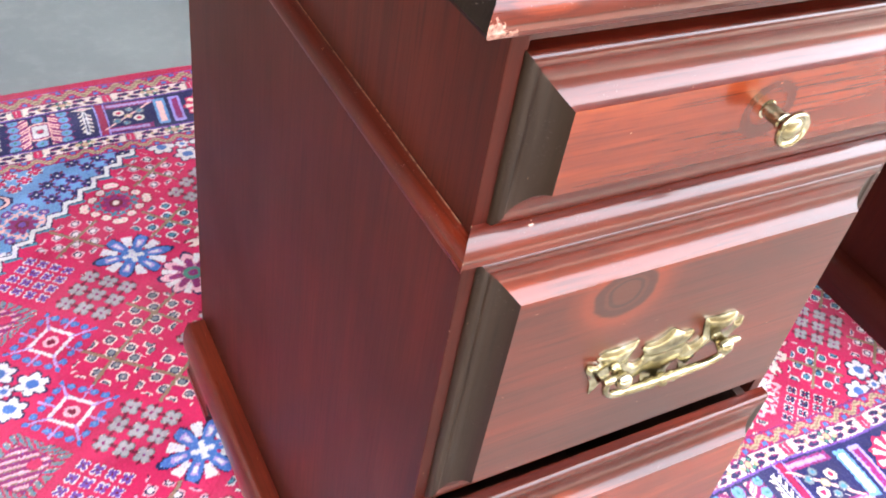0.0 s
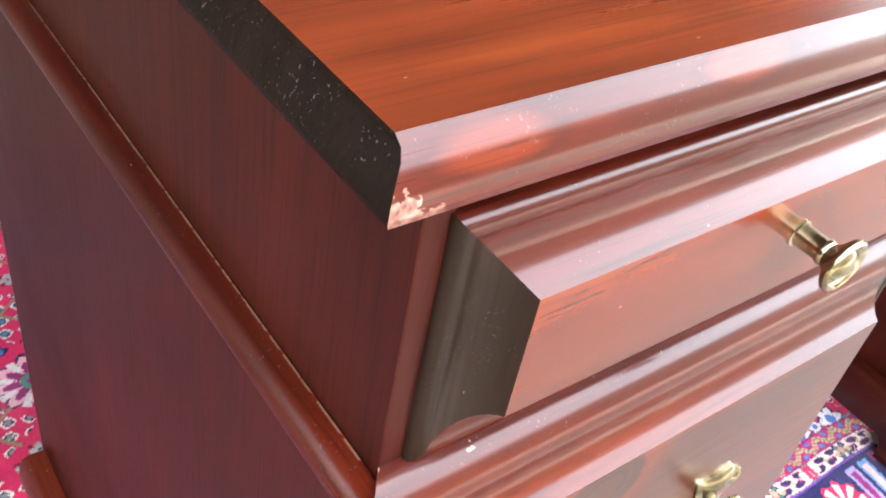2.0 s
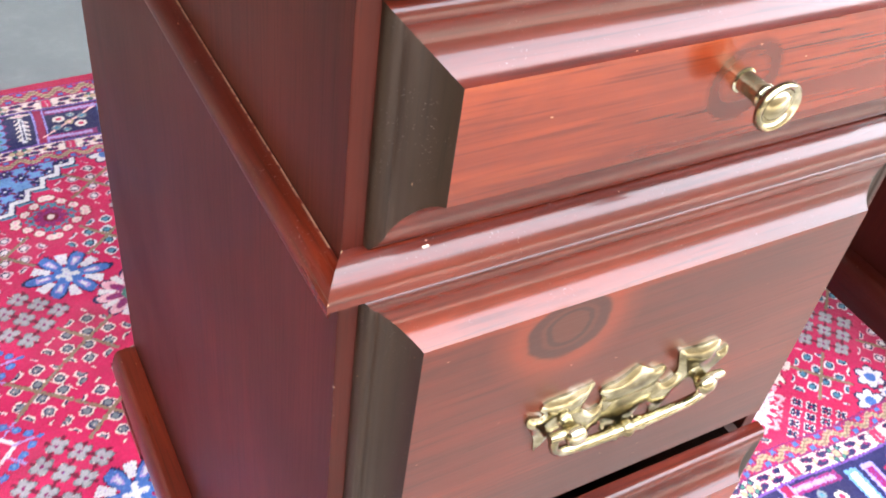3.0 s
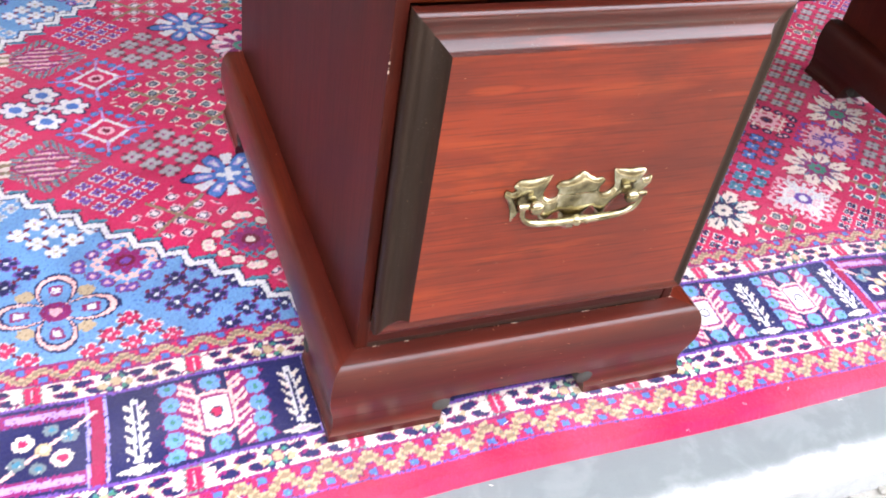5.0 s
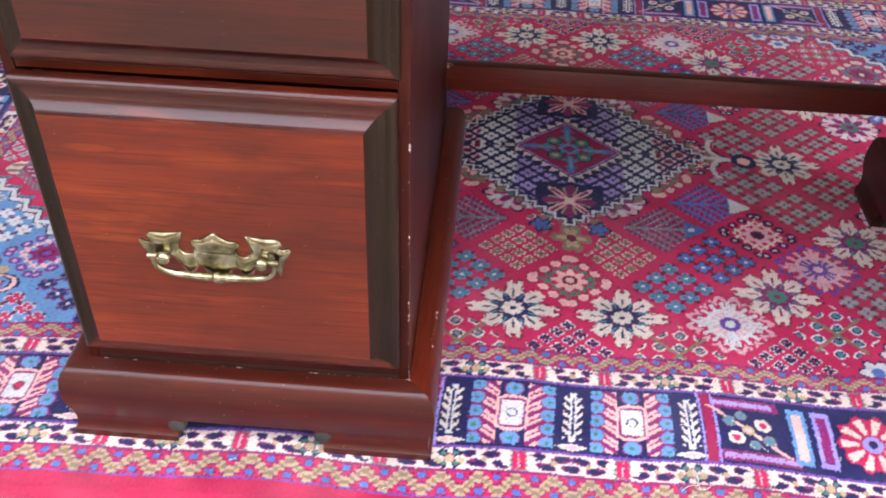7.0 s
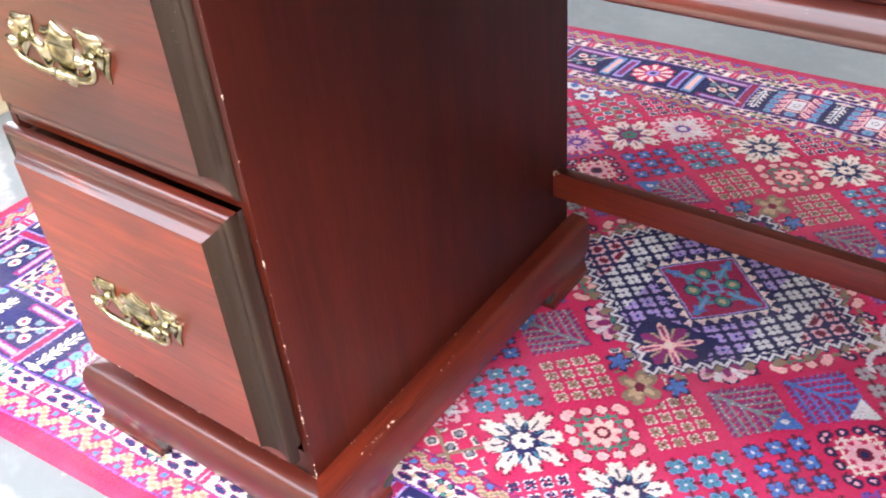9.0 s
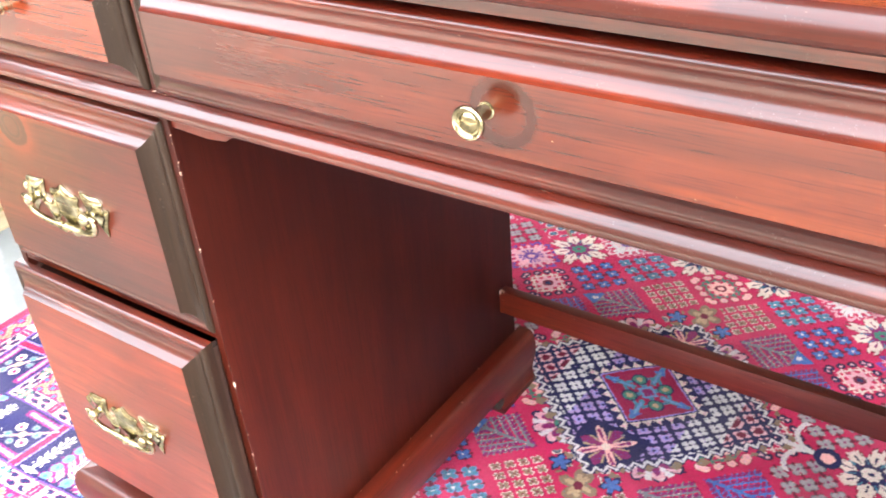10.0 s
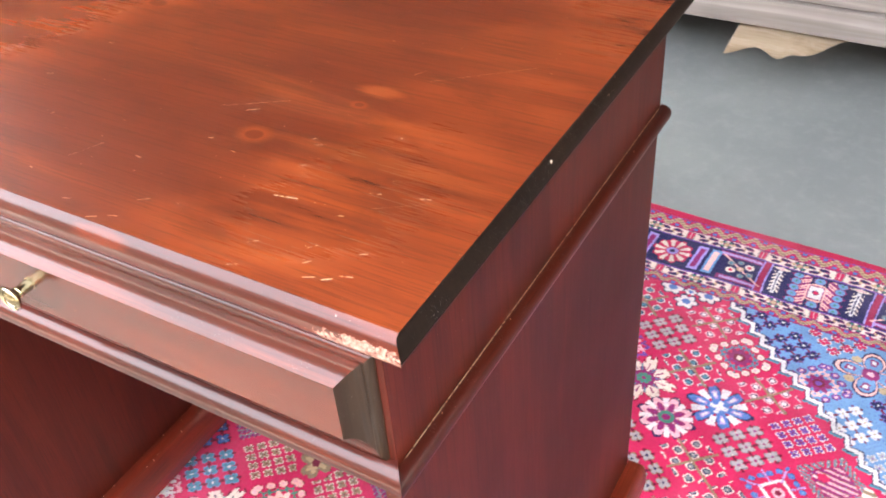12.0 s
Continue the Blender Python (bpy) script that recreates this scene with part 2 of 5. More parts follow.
SCRATCHED = ((0.692, 0.148, 0.736, 0.175, 0.0007, 0.5), (0.713, 0.150, 0.722, 0.156, 0.0012, 0.7), (0.637, 0.052, 0.648, 0.075, 0.0008, 0.5), (0.798, 0.075, 0.814, 0.078, 0.0013, 0.9), (0.816, 0.239, 0.880, 0.288, 0.0006, 0.5), (0.800, 0.243, 0.806, 0.252, 0.0008, 0.5),
             (0.792, 0.106, 0.796, 0.111, 0.0009, 0.6), (0.787, 0.133, 0.794, 0.137, 0.0008, 0.5), (0.863, 0.089, 0.890, 0.106, 0.0005, 0.4), (0.871, 0.019, 0.878, 0.024, 0.0016, 0.95), (0.862, 0.018, 0.868, 0.021, 0.0012, 0.9), (0.881, 0.028, 0.888, 0.030, 0.0013, 0.6),
             (0.813, 0.030, 0.818, 0.034, 0.0011, 0.8), (0.849, 0.041, 0.853, 0.045, 0.0011, 0.8), (0.815, 0.008, 0.820, 0.011, 0.0010, 0.8), (0.714, 0.013, 0.720, 0.015, 0.0010, 0.8), (0.702, 0.006, 0.708, 0.009, 0.0012, 0.8), (0.719, 0.033, 0.726, 0.038, 0.0009, 0.5), (0.672, 0.014, 0.678, 0.016, 0.0009, 0.7),
             (0.853, 0.102, 0.860, 0.104, 0.0014, 0.7), (0.885, 0.110, 0.891, 0.112, 0.0018, 0.8), (0.921, 0.329, 0.926, 0.333, 0.0012, 0.8))
wood_top = wood("stained pine top", 0, *TOP, knots=[(0.740, 0.127, 0.76, 0.0052, 1.3), (0.786, 0.190, 0.76, 0.0026, 1.4), (0.520, 0.266, 0.76, 0.0060, 1.6)], flecks=0.7, rough=0.25, figure=1.15, marks=0.95, flame=0.45, mottle=0.6, fine_lines=0.4,
                licks=[((0.782, 0.200, 0.76), (0.800, 0.222, 0.76), 0.008, 0.8), ((0.80, 0.175, 0.76), (0.83, 0.165, 0.76), 0.006, -0.7), ((0.76, 0.150, 0.76), (0.92, 0.120, 0.76), 0.010, 0.5), ((0.60, 0.19, 0.76), (0.72, 0.17, 0.76), 0.012, -0.6), ((0.48, 0.28, 0.76), (0.56, 0.27, 0.76), 0.010, 0.8)],
                scratches=[((x, y, 0.76), (p, q, 0.76), w * 0.65, k * 0.9) for x, y, p, q, w, k in SCRATCHED] + DINGS,
                worn=[((0.0, 0.0, 0.76), (0.935, 0.0, 0.76), 0.0022, 0.20)])
wood_top_edge = wood("stained top front edge", 0, (0.034, 0.0043, 0.0022), (0.084, 0.0092, 0.0033), (0.25, 0.033, 0.0058), chips=[(-0.004, -0.006, 0.745, 0.009, 0.014, 0.006), (0.918, -0.008, 0.747, 0.032, 0.02, 0.0055)], flecks=0.7, marks=0.985, rough=0.24, seed=7.7, dust=0.15, coat=0.40, shine=0.2,
                     licks=[((0.010, -0.006, 0.755), (0.036, -0.006, 0.755), 0.0045, 0.8), ((0.088, -0.006, 0.757), (0.115, -0.006, 0.757), 0.0045, 0.75), ((0.21, -0.006, 0.754), (0.26, -0.006, 0.754), 0.004, 0.5), ((0.47, -0.006, 0.756), (0.55, -0.006, 0.755), 0.004, 0.6), ((0.70, -0.006, 0.755), (0.74, -0.006, 0.755), 0.004, 0.5)],
                     worn=[((0.0, 0.0, 0.76), (0.935, 0.0, 0.76), 0.0024, 0.30)])
wood_rail = wood("dark stained rail", 0, *[[c * 2.1 for c in tone] for tone in SIDE], seed=43.0, rough=0.34, flecks=0.4, coat=0.3,
                 worn=[((0.321, 0.452, 0.176), (0.333, 0.452, 0.176), 0.006, 0.75)])
wood_drawer_small = wood("stained pine small drawer", 0, *WARM, rings=[(0.168, 0, 0.682, 0.015)], seed=2.1, flame=0.3, fine_lines=1.4, figure=1.15,
                         licks=[((0.040, -0.003, 0.703), (0.100, -0.003, 0.702), 0.0045, 0.75), ((0.090, -0.003, 0.703), (0.190, -0.003, 0.704), 0.0050, 0.7), ((0.04, -0.003, 0.662), (0.12, -0.003, 0.664), 0.004, 0.4), ((0.19, -0.003, 0.672), (0.28, -0.003, 0.668), 0.006, -0.5)])
wood_drawer_long = wood("stained pine long drawer", 0, *LONG, rings=[(0.633, 0, 0.682, 0.019)], seed=5.7, flame=0.5, figure=1.1,
                         licks=[((0.67, -0.003, 0.692), (0.80, -0.003, 0.680), 0.008, -0.75), ((0.78, -0.003, 0.690), (0.87, -0.003, 0.690), 0.007, -0.6), ((0.70, -0.003, 0.662), (0.88, -0.003, 0.656), 0.006, 0.55), ((0.42, -0.003, 0.676), (0.56, -0.003, 0.684), 0.008, -0.55), ((0.36, -0.003, 0.664), (0.50, -0.003, 0.662), 0.005, 0.45)],
                         scratches=[((0.715, -0.003, 0.690), (0.752, -0.003, 0.693), 0.0007, 0.4), ((0.752, -0.003, 0.693), (0.795, -0.003, 0.695), 0.0007, 0.35), ((0.795, -0.003, 0.695), (0.842, -0.003, 0.692), 0.0006, 0.3), ((0.77, -0.003, 0.698), (0.81, -0.003, 0.700), 0.0005, 0.3)],
                         worn=[((0.36, -0.001, 0.706), (0.91, -0.001, 0.706), 0.003, 0.12)])
wood_drawer_upper = wood("stained pine upper drawer", 0, *UPPER, knots=[(0.119, 0.0, 0.570, 0.019, 1.08)], seed=9.4, rough=0.30, flame=0.4, coat=0.28, mottle=0.5, shine=0.32, licks=[((0.05, 0.0, 0.583), (0.30, 0.0, 0.583), 0.004, 0.45)])
wood_drawer_lower = wood("stained pine lower drawer", 0, *LOWER, seed=13.2, rough=0.30, flame=0.75, figure=1.0, coat=0.2, shine=0.32, mottle=0.4,
                         licks=[((0.066, -0.013, 0.345), (0.10, -0.013, 0.347), 0.004, 0.5), ((0.14, -0.013, 0.338), (0.24, -0.013, 0.340), 0.007, 0.45), ((0.055, -0.013, 0.262), (0.13, -0.013, 0.258), 0.005, 0.6)])
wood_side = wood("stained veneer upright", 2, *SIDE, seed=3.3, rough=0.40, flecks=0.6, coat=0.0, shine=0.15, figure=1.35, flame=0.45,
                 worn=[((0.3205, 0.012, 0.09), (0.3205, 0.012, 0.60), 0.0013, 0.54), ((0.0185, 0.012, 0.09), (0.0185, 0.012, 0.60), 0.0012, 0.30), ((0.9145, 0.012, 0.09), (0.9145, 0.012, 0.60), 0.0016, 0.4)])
# kneehole shade put into the colour: side tones at 0.88
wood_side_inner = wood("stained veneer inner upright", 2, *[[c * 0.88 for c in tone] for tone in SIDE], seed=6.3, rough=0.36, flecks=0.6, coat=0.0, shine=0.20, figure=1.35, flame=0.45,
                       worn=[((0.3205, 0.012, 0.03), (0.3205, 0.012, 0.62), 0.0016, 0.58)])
wood_trim_x = wood("stained trim lengthwise", 0, *TRIM, seed=17.0, scratches=[((0.0185, 0.012, 0.633), (0.0078, -0.002, 0.6235), 0.0010, 0.35), ((0.0078, -0.002, 0.6235), (0.0090, -0.0006, 0.618), 0.0010, 0.35)], coat=0.50, shine=0.2, rough=0.28, dust=0.14, flecks=0.45, marks=0.985, worn=[((0.010, 0.002, 0.632), (0.060, 0.007, 0.6325), 0.0020, 0.45), ((0.03, 0.006, 0.6325), (0.30, 0.007, 0.6326), 0.0016, 0.35), ((0.3, 0.010, 0.6325), (0.95, 0.010, 0.6328), 0.0014, 0.30)])
wood_trim_y = wood("stained trim crosswise", 1, *TRIM, seed=19.0, dust=0.2, rough=0.26, flecks=1.0, coat=0.0, shine=0.2, scratches=[((0.0175, 0.02, 0.6278), (0.0175, 0.48, 0.6278), 0.0010, 0.22)])
# right end's shade put into the colour: side tones at three quarters
wood_trim_shaded = wood("darkened trim crosswise", 1, *[[c * 0.75 for c in tone] for tone in SIDE], seed=21.0, dust=0.2, rough=0.30, flecks=0.8, coat=0.1, shine=0.2, scratches=[((0.9155, 0.02, 0.6278), (0.9155, 0.48, 0.6278), 0.0012, 0.35)])
wood_plinth = wood("stained plinth", 0, *PLINTH, seed=23.0, rough=0.34, coat=0.12, flecks=1.0, marks=0.90, scratches=[((0.273, -0.0155, 0.057), (0.288, -0.0155, 0.056), 0.0026, 0.9), ((0.292, -0.0155, 0.056), (0.301, -0.0155, 0.055), 0.0028, 0.9), ((0.186, -0.0155, 0.061), (0.206, -0.0155, 0.059), 0.0024, 0.8), ((0.147, -0.0140, 0.046), (0.148, -0.0140, 0.042), 0.0032, 0.9)],
                    worn=[((0.0, -0.011, 0.0864), (0.35, -0.011, 0.0864), 0.0024, 0.32), ((0.02, 0.0112, 0.088), (0.33, 0.0112, 0.088), 0.0012, 0.62)])
# reflected light put into the colour: plinth tones raised by 1.45
wood_plinth_side = wood("stained plinth crosswise", 1, *[[c * 1.45 for c in tone] for tone in PLINTH], seed=29.0, rough=0.28, flecks=0.8, coat=0.15, shine=0.35, worn=[((0.3388, 0.0, 0.0864), (0.3388, 0.49, 0.0864), 0.0016, 0.45), ((0.3217, 0.0, 0.088), (0.3217, 0.49, 0.088), 0.0012, 0.5), ((0.005, 0.0, 0.086), (0.005, 0.46, 0.086), 0.0018, 0.3)])
wood_end = wood("dark end grain", 2, (0.014, 0.0066, 0.0036), (0.022, 0.0105, 0.0055), (0.032, 0.0160, 0.0080), seed=31.0, dust=0.15, rough=0.34, flecks=0.3, coat=0.0, shine=0.2)
wood_dark = wood("bare inner wood", 1, (0.03, 0.012, 0.008), (0.05, 0.02, 0.012), (0.07, 0.03, 0.016), seed=37.0, rough=0.6, flecks=0.0, coat=0.0)


def brass_material():
    g = Graph("aged brass")
    tarnish = g.noise(g.scaled(1, 1, 1), 90.0, 4.0)
    fine = g.noise(g.scaled(1, 1, 1), 900.0, 2.0)
    colour = g.ramp(tarnish, [(0.30, (0.085, 0.066, 0.034)), (0.5, (0.31, 0.265, 0.155)), (0.70, (0.62, 0.57, 0.43))])
    g.bump(fine, 0.1, 0.0004)
    return g.finish(colour, g.span(tarnish, 0.3, 0.7, 0.26, 0.13), metal=1.0)


def concrete_material():
    g = Graph("grey concrete")
    big = g.noise(g.scaled(1, 1, 1), 2.3, 4.0)
    small = g.noise(g.scaled(1, 1, 1), 38.0, 5.0, 0.65)
    grit = g.noise(g.scaled(1, 1, 1), 420.0, 3.0)
    colour = g.ramp(big, [(0.3, (0.165, 0.174, 0.172)), (0.5, (0.195, 0.203, 0.199)), (0.7, (0.228, 0.236, 0.228))])
    blotch = g.noise(g.scaled(1, 1, 1), 13.0, 4.0, 0.6, 0.4)
    colour = g.mix(g.span(blotch, 0.50, 0.72, 0.0, 0.16), colour, (0.29, 0.288, 0.272))
    colour = g.mix(g.span(small, 0.45, 0.75, 0.0, 0.18), colour, (0.31, 0.31, 0.295))
    colour = g.mix(g.span(grit, 0.55, 0.8, 0.0, 0.25), colour, (0.13, 0.14, 0.14))
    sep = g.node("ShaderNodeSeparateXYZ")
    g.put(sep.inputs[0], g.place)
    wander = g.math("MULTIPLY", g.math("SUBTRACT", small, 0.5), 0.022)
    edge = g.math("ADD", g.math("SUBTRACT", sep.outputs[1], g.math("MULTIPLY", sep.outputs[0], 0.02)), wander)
    pale_tone = g.mix(g.span(small, 0.44, 0.66, 0.0, 0.6), (0.315, 0.31, 0.30), (0.225, 0.22, 0.21))
    # pale lip along the slab's outer edge, and a pale patch beyond the rug's short side
    colour = g.mix(g.span(edge, -0.138, -0.131, 1.0, 0.0), colour, pale_tone)
    pale_patch = g.math("ADD", g.math("ADD", sep.outputs[1], g.math("MULTIPLY", sep.outputs[0], 0.5)), g.math("MULTIPLY", wander, 2.0))
    pale_patch = g.math("MULTIPLY", g.span(pale_patch, -0.05, -0.035, 1.0, 0.0), g.span(sep.outputs[0], -0.42, -0.40, 1.0, 0.0))
    colour = g.mix(pale_patch, colour, pale_tone)
    # slab's outer strip darkened in its grey colour against the strong front light
    front_dark = g.math("MULTIPLY", g.span(edge, -0.135, -0.125), g.span(edge, 0.02, 0.30, 0.6, 0.0))
    colour = g.mix(g.math("MULTIPLY", front_dark, g.span(blotch, 0.50, 0.62, 1.0, 0.65)), colour, (0.085, 0.092, 0.092))
    g.bump(g.math("ADD", small, g.math("MULTIPLY", grit, 0.4)), 0.25, 0.002)
    return g.finish(colour, 0.85)


def gravel_material(name, a, b, c):
    g = Graph(name)
    info = g.node("ShaderNodeNewGeometry").outputs["Random Per Island"]
    spot = g.noise(g.scaled(1, 1, 1), 60.0, 4.0)
    colour = g.mix(g.span(spot, 0.35, 0.65, 0.0, 0.5), g.ramp(info, [(0.0, a), (0.5, b), (1.0, c)]), [v * 0.85 for v in b])
    g.bump(g.noise(g.scaled(1, 1, 1), 180.0, 4.0), 0.5, 0.003)
    return g.finish(colour, 0.9)


def timber_material(name, axis, a, b, c):
    g = Graph(name)
    s = [30.0, 30.0, 30.0]
    s[axis] = 2.0
    grain = g.noise(g.scaled(*s), 1.0, 5.0, 0.65, 0.8)
    blot = g.noise(g.scaled(1, 1, 1), 5.0, 3.0)
    colour = g.ramp(grain, [(0.3, a), (0.5, b), (0.7, c)])
    colour = g.mix(g.span(blot, 0.45, 0.7, 0.0, 0.4), colour, a)
    g.bump(grain, 0.35, 0.003)
    return g.finish(colour, 0.8)


def rug_material():
    g = Graph("knotted wool pile")
    attr = g.node("ShaderNodeVertexColor", layer_name="pattern")
    fuzz = g.noise(g.scaled(1, 1, 1), 700.0, 3.0, 0.7)
    fade = g.noise(g.scaled(1, 1, 1), 6.0, 3.0)
    colour = g.mix(g.span(fuzz, 0.35, 0.7, 0.16, 0.0), attr.outputs[0], (0.05, 0.02, 0.03))
    colour = g.mix(g.span(fade, 0.4, 0.7, 0.0, 0.05), colour, (0.62, 0.52, 0.52))
    g.bump(fuzz, 0.6, 0.002)
    g.bsdf.inputs["Sheen Weight"].default_value = 0.09
    g.bsdf.inputs["Sheen Roughness"].default_value = 0.5
    return g.finish(colour, 0.95, gloss=0.03)


brass = brass_material()
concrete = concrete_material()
gravel = gravel_material("sandy gravel", (0.20, 0.183, 0.16), (0.25, 0.23, 0.20), (0.10, 0.093, 0.086))
# ground beyond the gravel is unseen; its dark tone cuts light thrown back up
yard = gravel_material("dark unseen ground", (0.13, 0.12, 0.11), (0.16, 0.148, 0.135), (0.19, 0.175, 0.16))
weathered = timber_material("weathered timber", 0, (0.150, 0.122, 0.106), (0.225, 0.190, 0.170), (0.31, 0.27, 0.245))
# tone of the added ceiling, paled for its reflection in the desk top
ceiling_boards = timber_material("unseen ceiling boards", 0, (0.10, 0.09, 0.08), (0.16, 0.145, 0.13), (0.22, 0.20, 0.18))
pale_timber = timber_material("pale sawn timber", 1, (0.42, 0.32, 0.18), (0.56, 0.45, 0.28), (0.66, 0.55, 0.36))
# dark tone of the unseen boards and walls that hold back light
blocker_boards = timber_material("dark blocker boards", 0, (0.020, 0.016, 0.013), (0.035, 0.028, 0.022), (0.05, 0.04, 0.032))
foot_end_grain = timber_material("grey end grain", 2, (0.016, 0.015, 0.013), (0.028, 0.026, 0.022), (0.045, 0.042, 0.036))
paper_card = timber_material("tan cardboard", 0, (0.34, 0.235, 0.14), (0.56, 0.43, 0.30), (0.68, 0.57, 0.45))
pile = rug_material()
fluff = Graph("pale wool fluff").finish((0.72, 0.66, 0.55), 0.9)


# ---- mesh helpers ----
def thing(name, label, category, group="", kind=""):
    return tagged(new(name), label, category, group, kind)


def part(name, bm, materials, parent=None, label="", smooth=False, angle=35):
    """Links a bmesh as one mesh object, under a thing or a part."""
    bmesh.ops.recalc_face_normals(bm, faces=bm.faces[:])
    data = bpy.data.meshes.new(name)
    if smooth:
        limit = radians(angle)
        for f in bm.faces:
            f.smooth = True
        for e in bm.edges:
            if len(e.link_faces) == 2 and e.calc_face_angle(0) > limit:
                e.smooth = False
    bm.to_mesh(data)
    bm.free()
    for m in materials if isinstance(materials, (list, tuple)) else [materials]:
        data.materials.append(m)
    ob = new(name, data)
    if parent is not None:
        ob.parent = parent
    return tagged(ob, label) if label else ob


def box(x0, x1, y0, y1, z0, z1, bevel=0.0, bm=None):
    own = bmesh.new()
    m = Matrix.Translation(((x0 + x1) / 2, (y0 + y1) / 2, (z0 + z1) / 2)) @ Matrix.Diagonal((x1 - x0, y1 - y0, z1 - z0, 1))
    bmesh.ops.create_cube(own, size=1.0, matrix=m)
    if bevel:
        bmesh.ops.bevel(own, geom=own.edges[:], offset=bevel, segments=2, profile=0.6, affect="EDGES")
    if bm is None:
        return own
    join(bm, own)
    return bm


def join(bm, other, matrix=None):
    if matrix is not None:
        bmesh.ops.transform(other, matrix=matrix, verts=other.verts[:])
    data = bpy.data.meshes.new("join")
    other.to_mesh(data)
    other.free()
    bm.from_mesh(data)
    bpy.data.meshes.remove(data)
    return bm


def run(profile, a, b, out, mitre_a=0, mitre_b=0, end_a=None, end_b=None, bm=None):
    """A solid moulding from a to b. The closed profile is of (distance outwards, height); mitred ends slant with the distance,
    and end_a, end_b give a further shift by height."""
    bm = bm or bmesh.new()
    a, b, out = Vector(a), Vector(b), Vector(out)
    along = (b - a).normalized()
    rings = []
    for base, sign, mitre, end in ((a, -1, mitre_a, end_a), (b, 1, mitre_b, end_b)):
        ring = []
        for o, z in profile:
            p = base + out * o + along * (sign * (o * mitre + (end(z) if end else 0)))
            ring.append(bm.verts.new((p.x, p.y, z)))
        rings.append(ring)
    n = len(profile)
    for k in range(n):
        bm.faces.new((rings[0][k], rings[0][(k + 1) % n], rings[1][(k + 1) % n], rings[1][k]))
    bm.faces.new(rings[0])
    bm.faces.new(rings[1][::-1])
    return bm


def lathe(profile, turns=24, bm=None):
    """Spins (radius, height) about z."""
    bm = bm or bmesh.new()
    rings = []
    for r, z in profile:
        rings.append([bm.verts.new((r * math.cos(2 * math.pi * k / turns), r * math.sin(2 * math.pi * k / turns), z)) for k in range(turns)] if r > 1e-6 else [bm.verts.new((0, 0, z))])
    for p, q in zip(rings, rings[1:]):
        for k in range(turns):
            i, j = k, (k + 1) % turns
            if len(p) == 1 and len(q) > 1:
                bm.faces.new((p[0], q[i], q[j]))
            elif len(q) == 1 and len(p) > 1:
                bm.faces.new((p[i], p[j], q[0]))
            elif len(p) > 1:
                bm.faces.new((p[i], p[j], q[j], q[i]))
    for ring in (rings[0], rings[-1]):
        if len(ring) > 1:
            bm.faces.new(ring)
    return bm


def curve_through(points, steps, closed=False):
    """Catmull-Rom points through the given ones."""
    pts = [Vector(p) for p in points]
    n, done = len(pts), []
    for k in range(n if closed else n - 1):
        p0, p1, p2, p3 = (pts[(k + d) % n] if closed else pts[min(max(k + d, 0), n - 1)] for d in (-1, 0, 1, 2))
        for s in range(steps):
            t = s / steps
            done.append(0.5 * (2 * p1 + (p2 - p0) * t + (2 * p0 - 5 * p1 + 4 * p2 - p3) * t * t + (3 * p1 - p0 - 3 * p2 + p3) * t ** 3))
    return done if closed else done + [pts[-1]]


def tube(points, radius, sides=10, bm=None):
    bm = bm or bmesh.new()
    rings = []
    for k, p in enumerate(points):
        t = (points[min(k + 1, len(points) - 1)] - points[max(k - 1, 0)]).normalized()
        u = t.cross(Vector((0, 1, 0))).normalized()
        v = t.cross(u)
        r = radius(k / (len(points) - 1)) if callable(radius) else radius
        rings.append([bm.verts.new(p + u * (r * math.cos(2 * math.pi * s / sides)) + v * (r * math.sin(2 * math.pi * s / sides))) for s in range(sides)])
    for p, q in zip(rings, rings[1:]):
        for s in range(sides):
            bm.faces.new((p[s], p[(s + 1) % sides], q[(s + 1) % sides], q[s]))
    bm.faces.new(rings[0])
    bm.faces.new(rings[-1][::-1])
    return bm


# ---- ground, slab and what stands behind ----
SLAB = -0.010


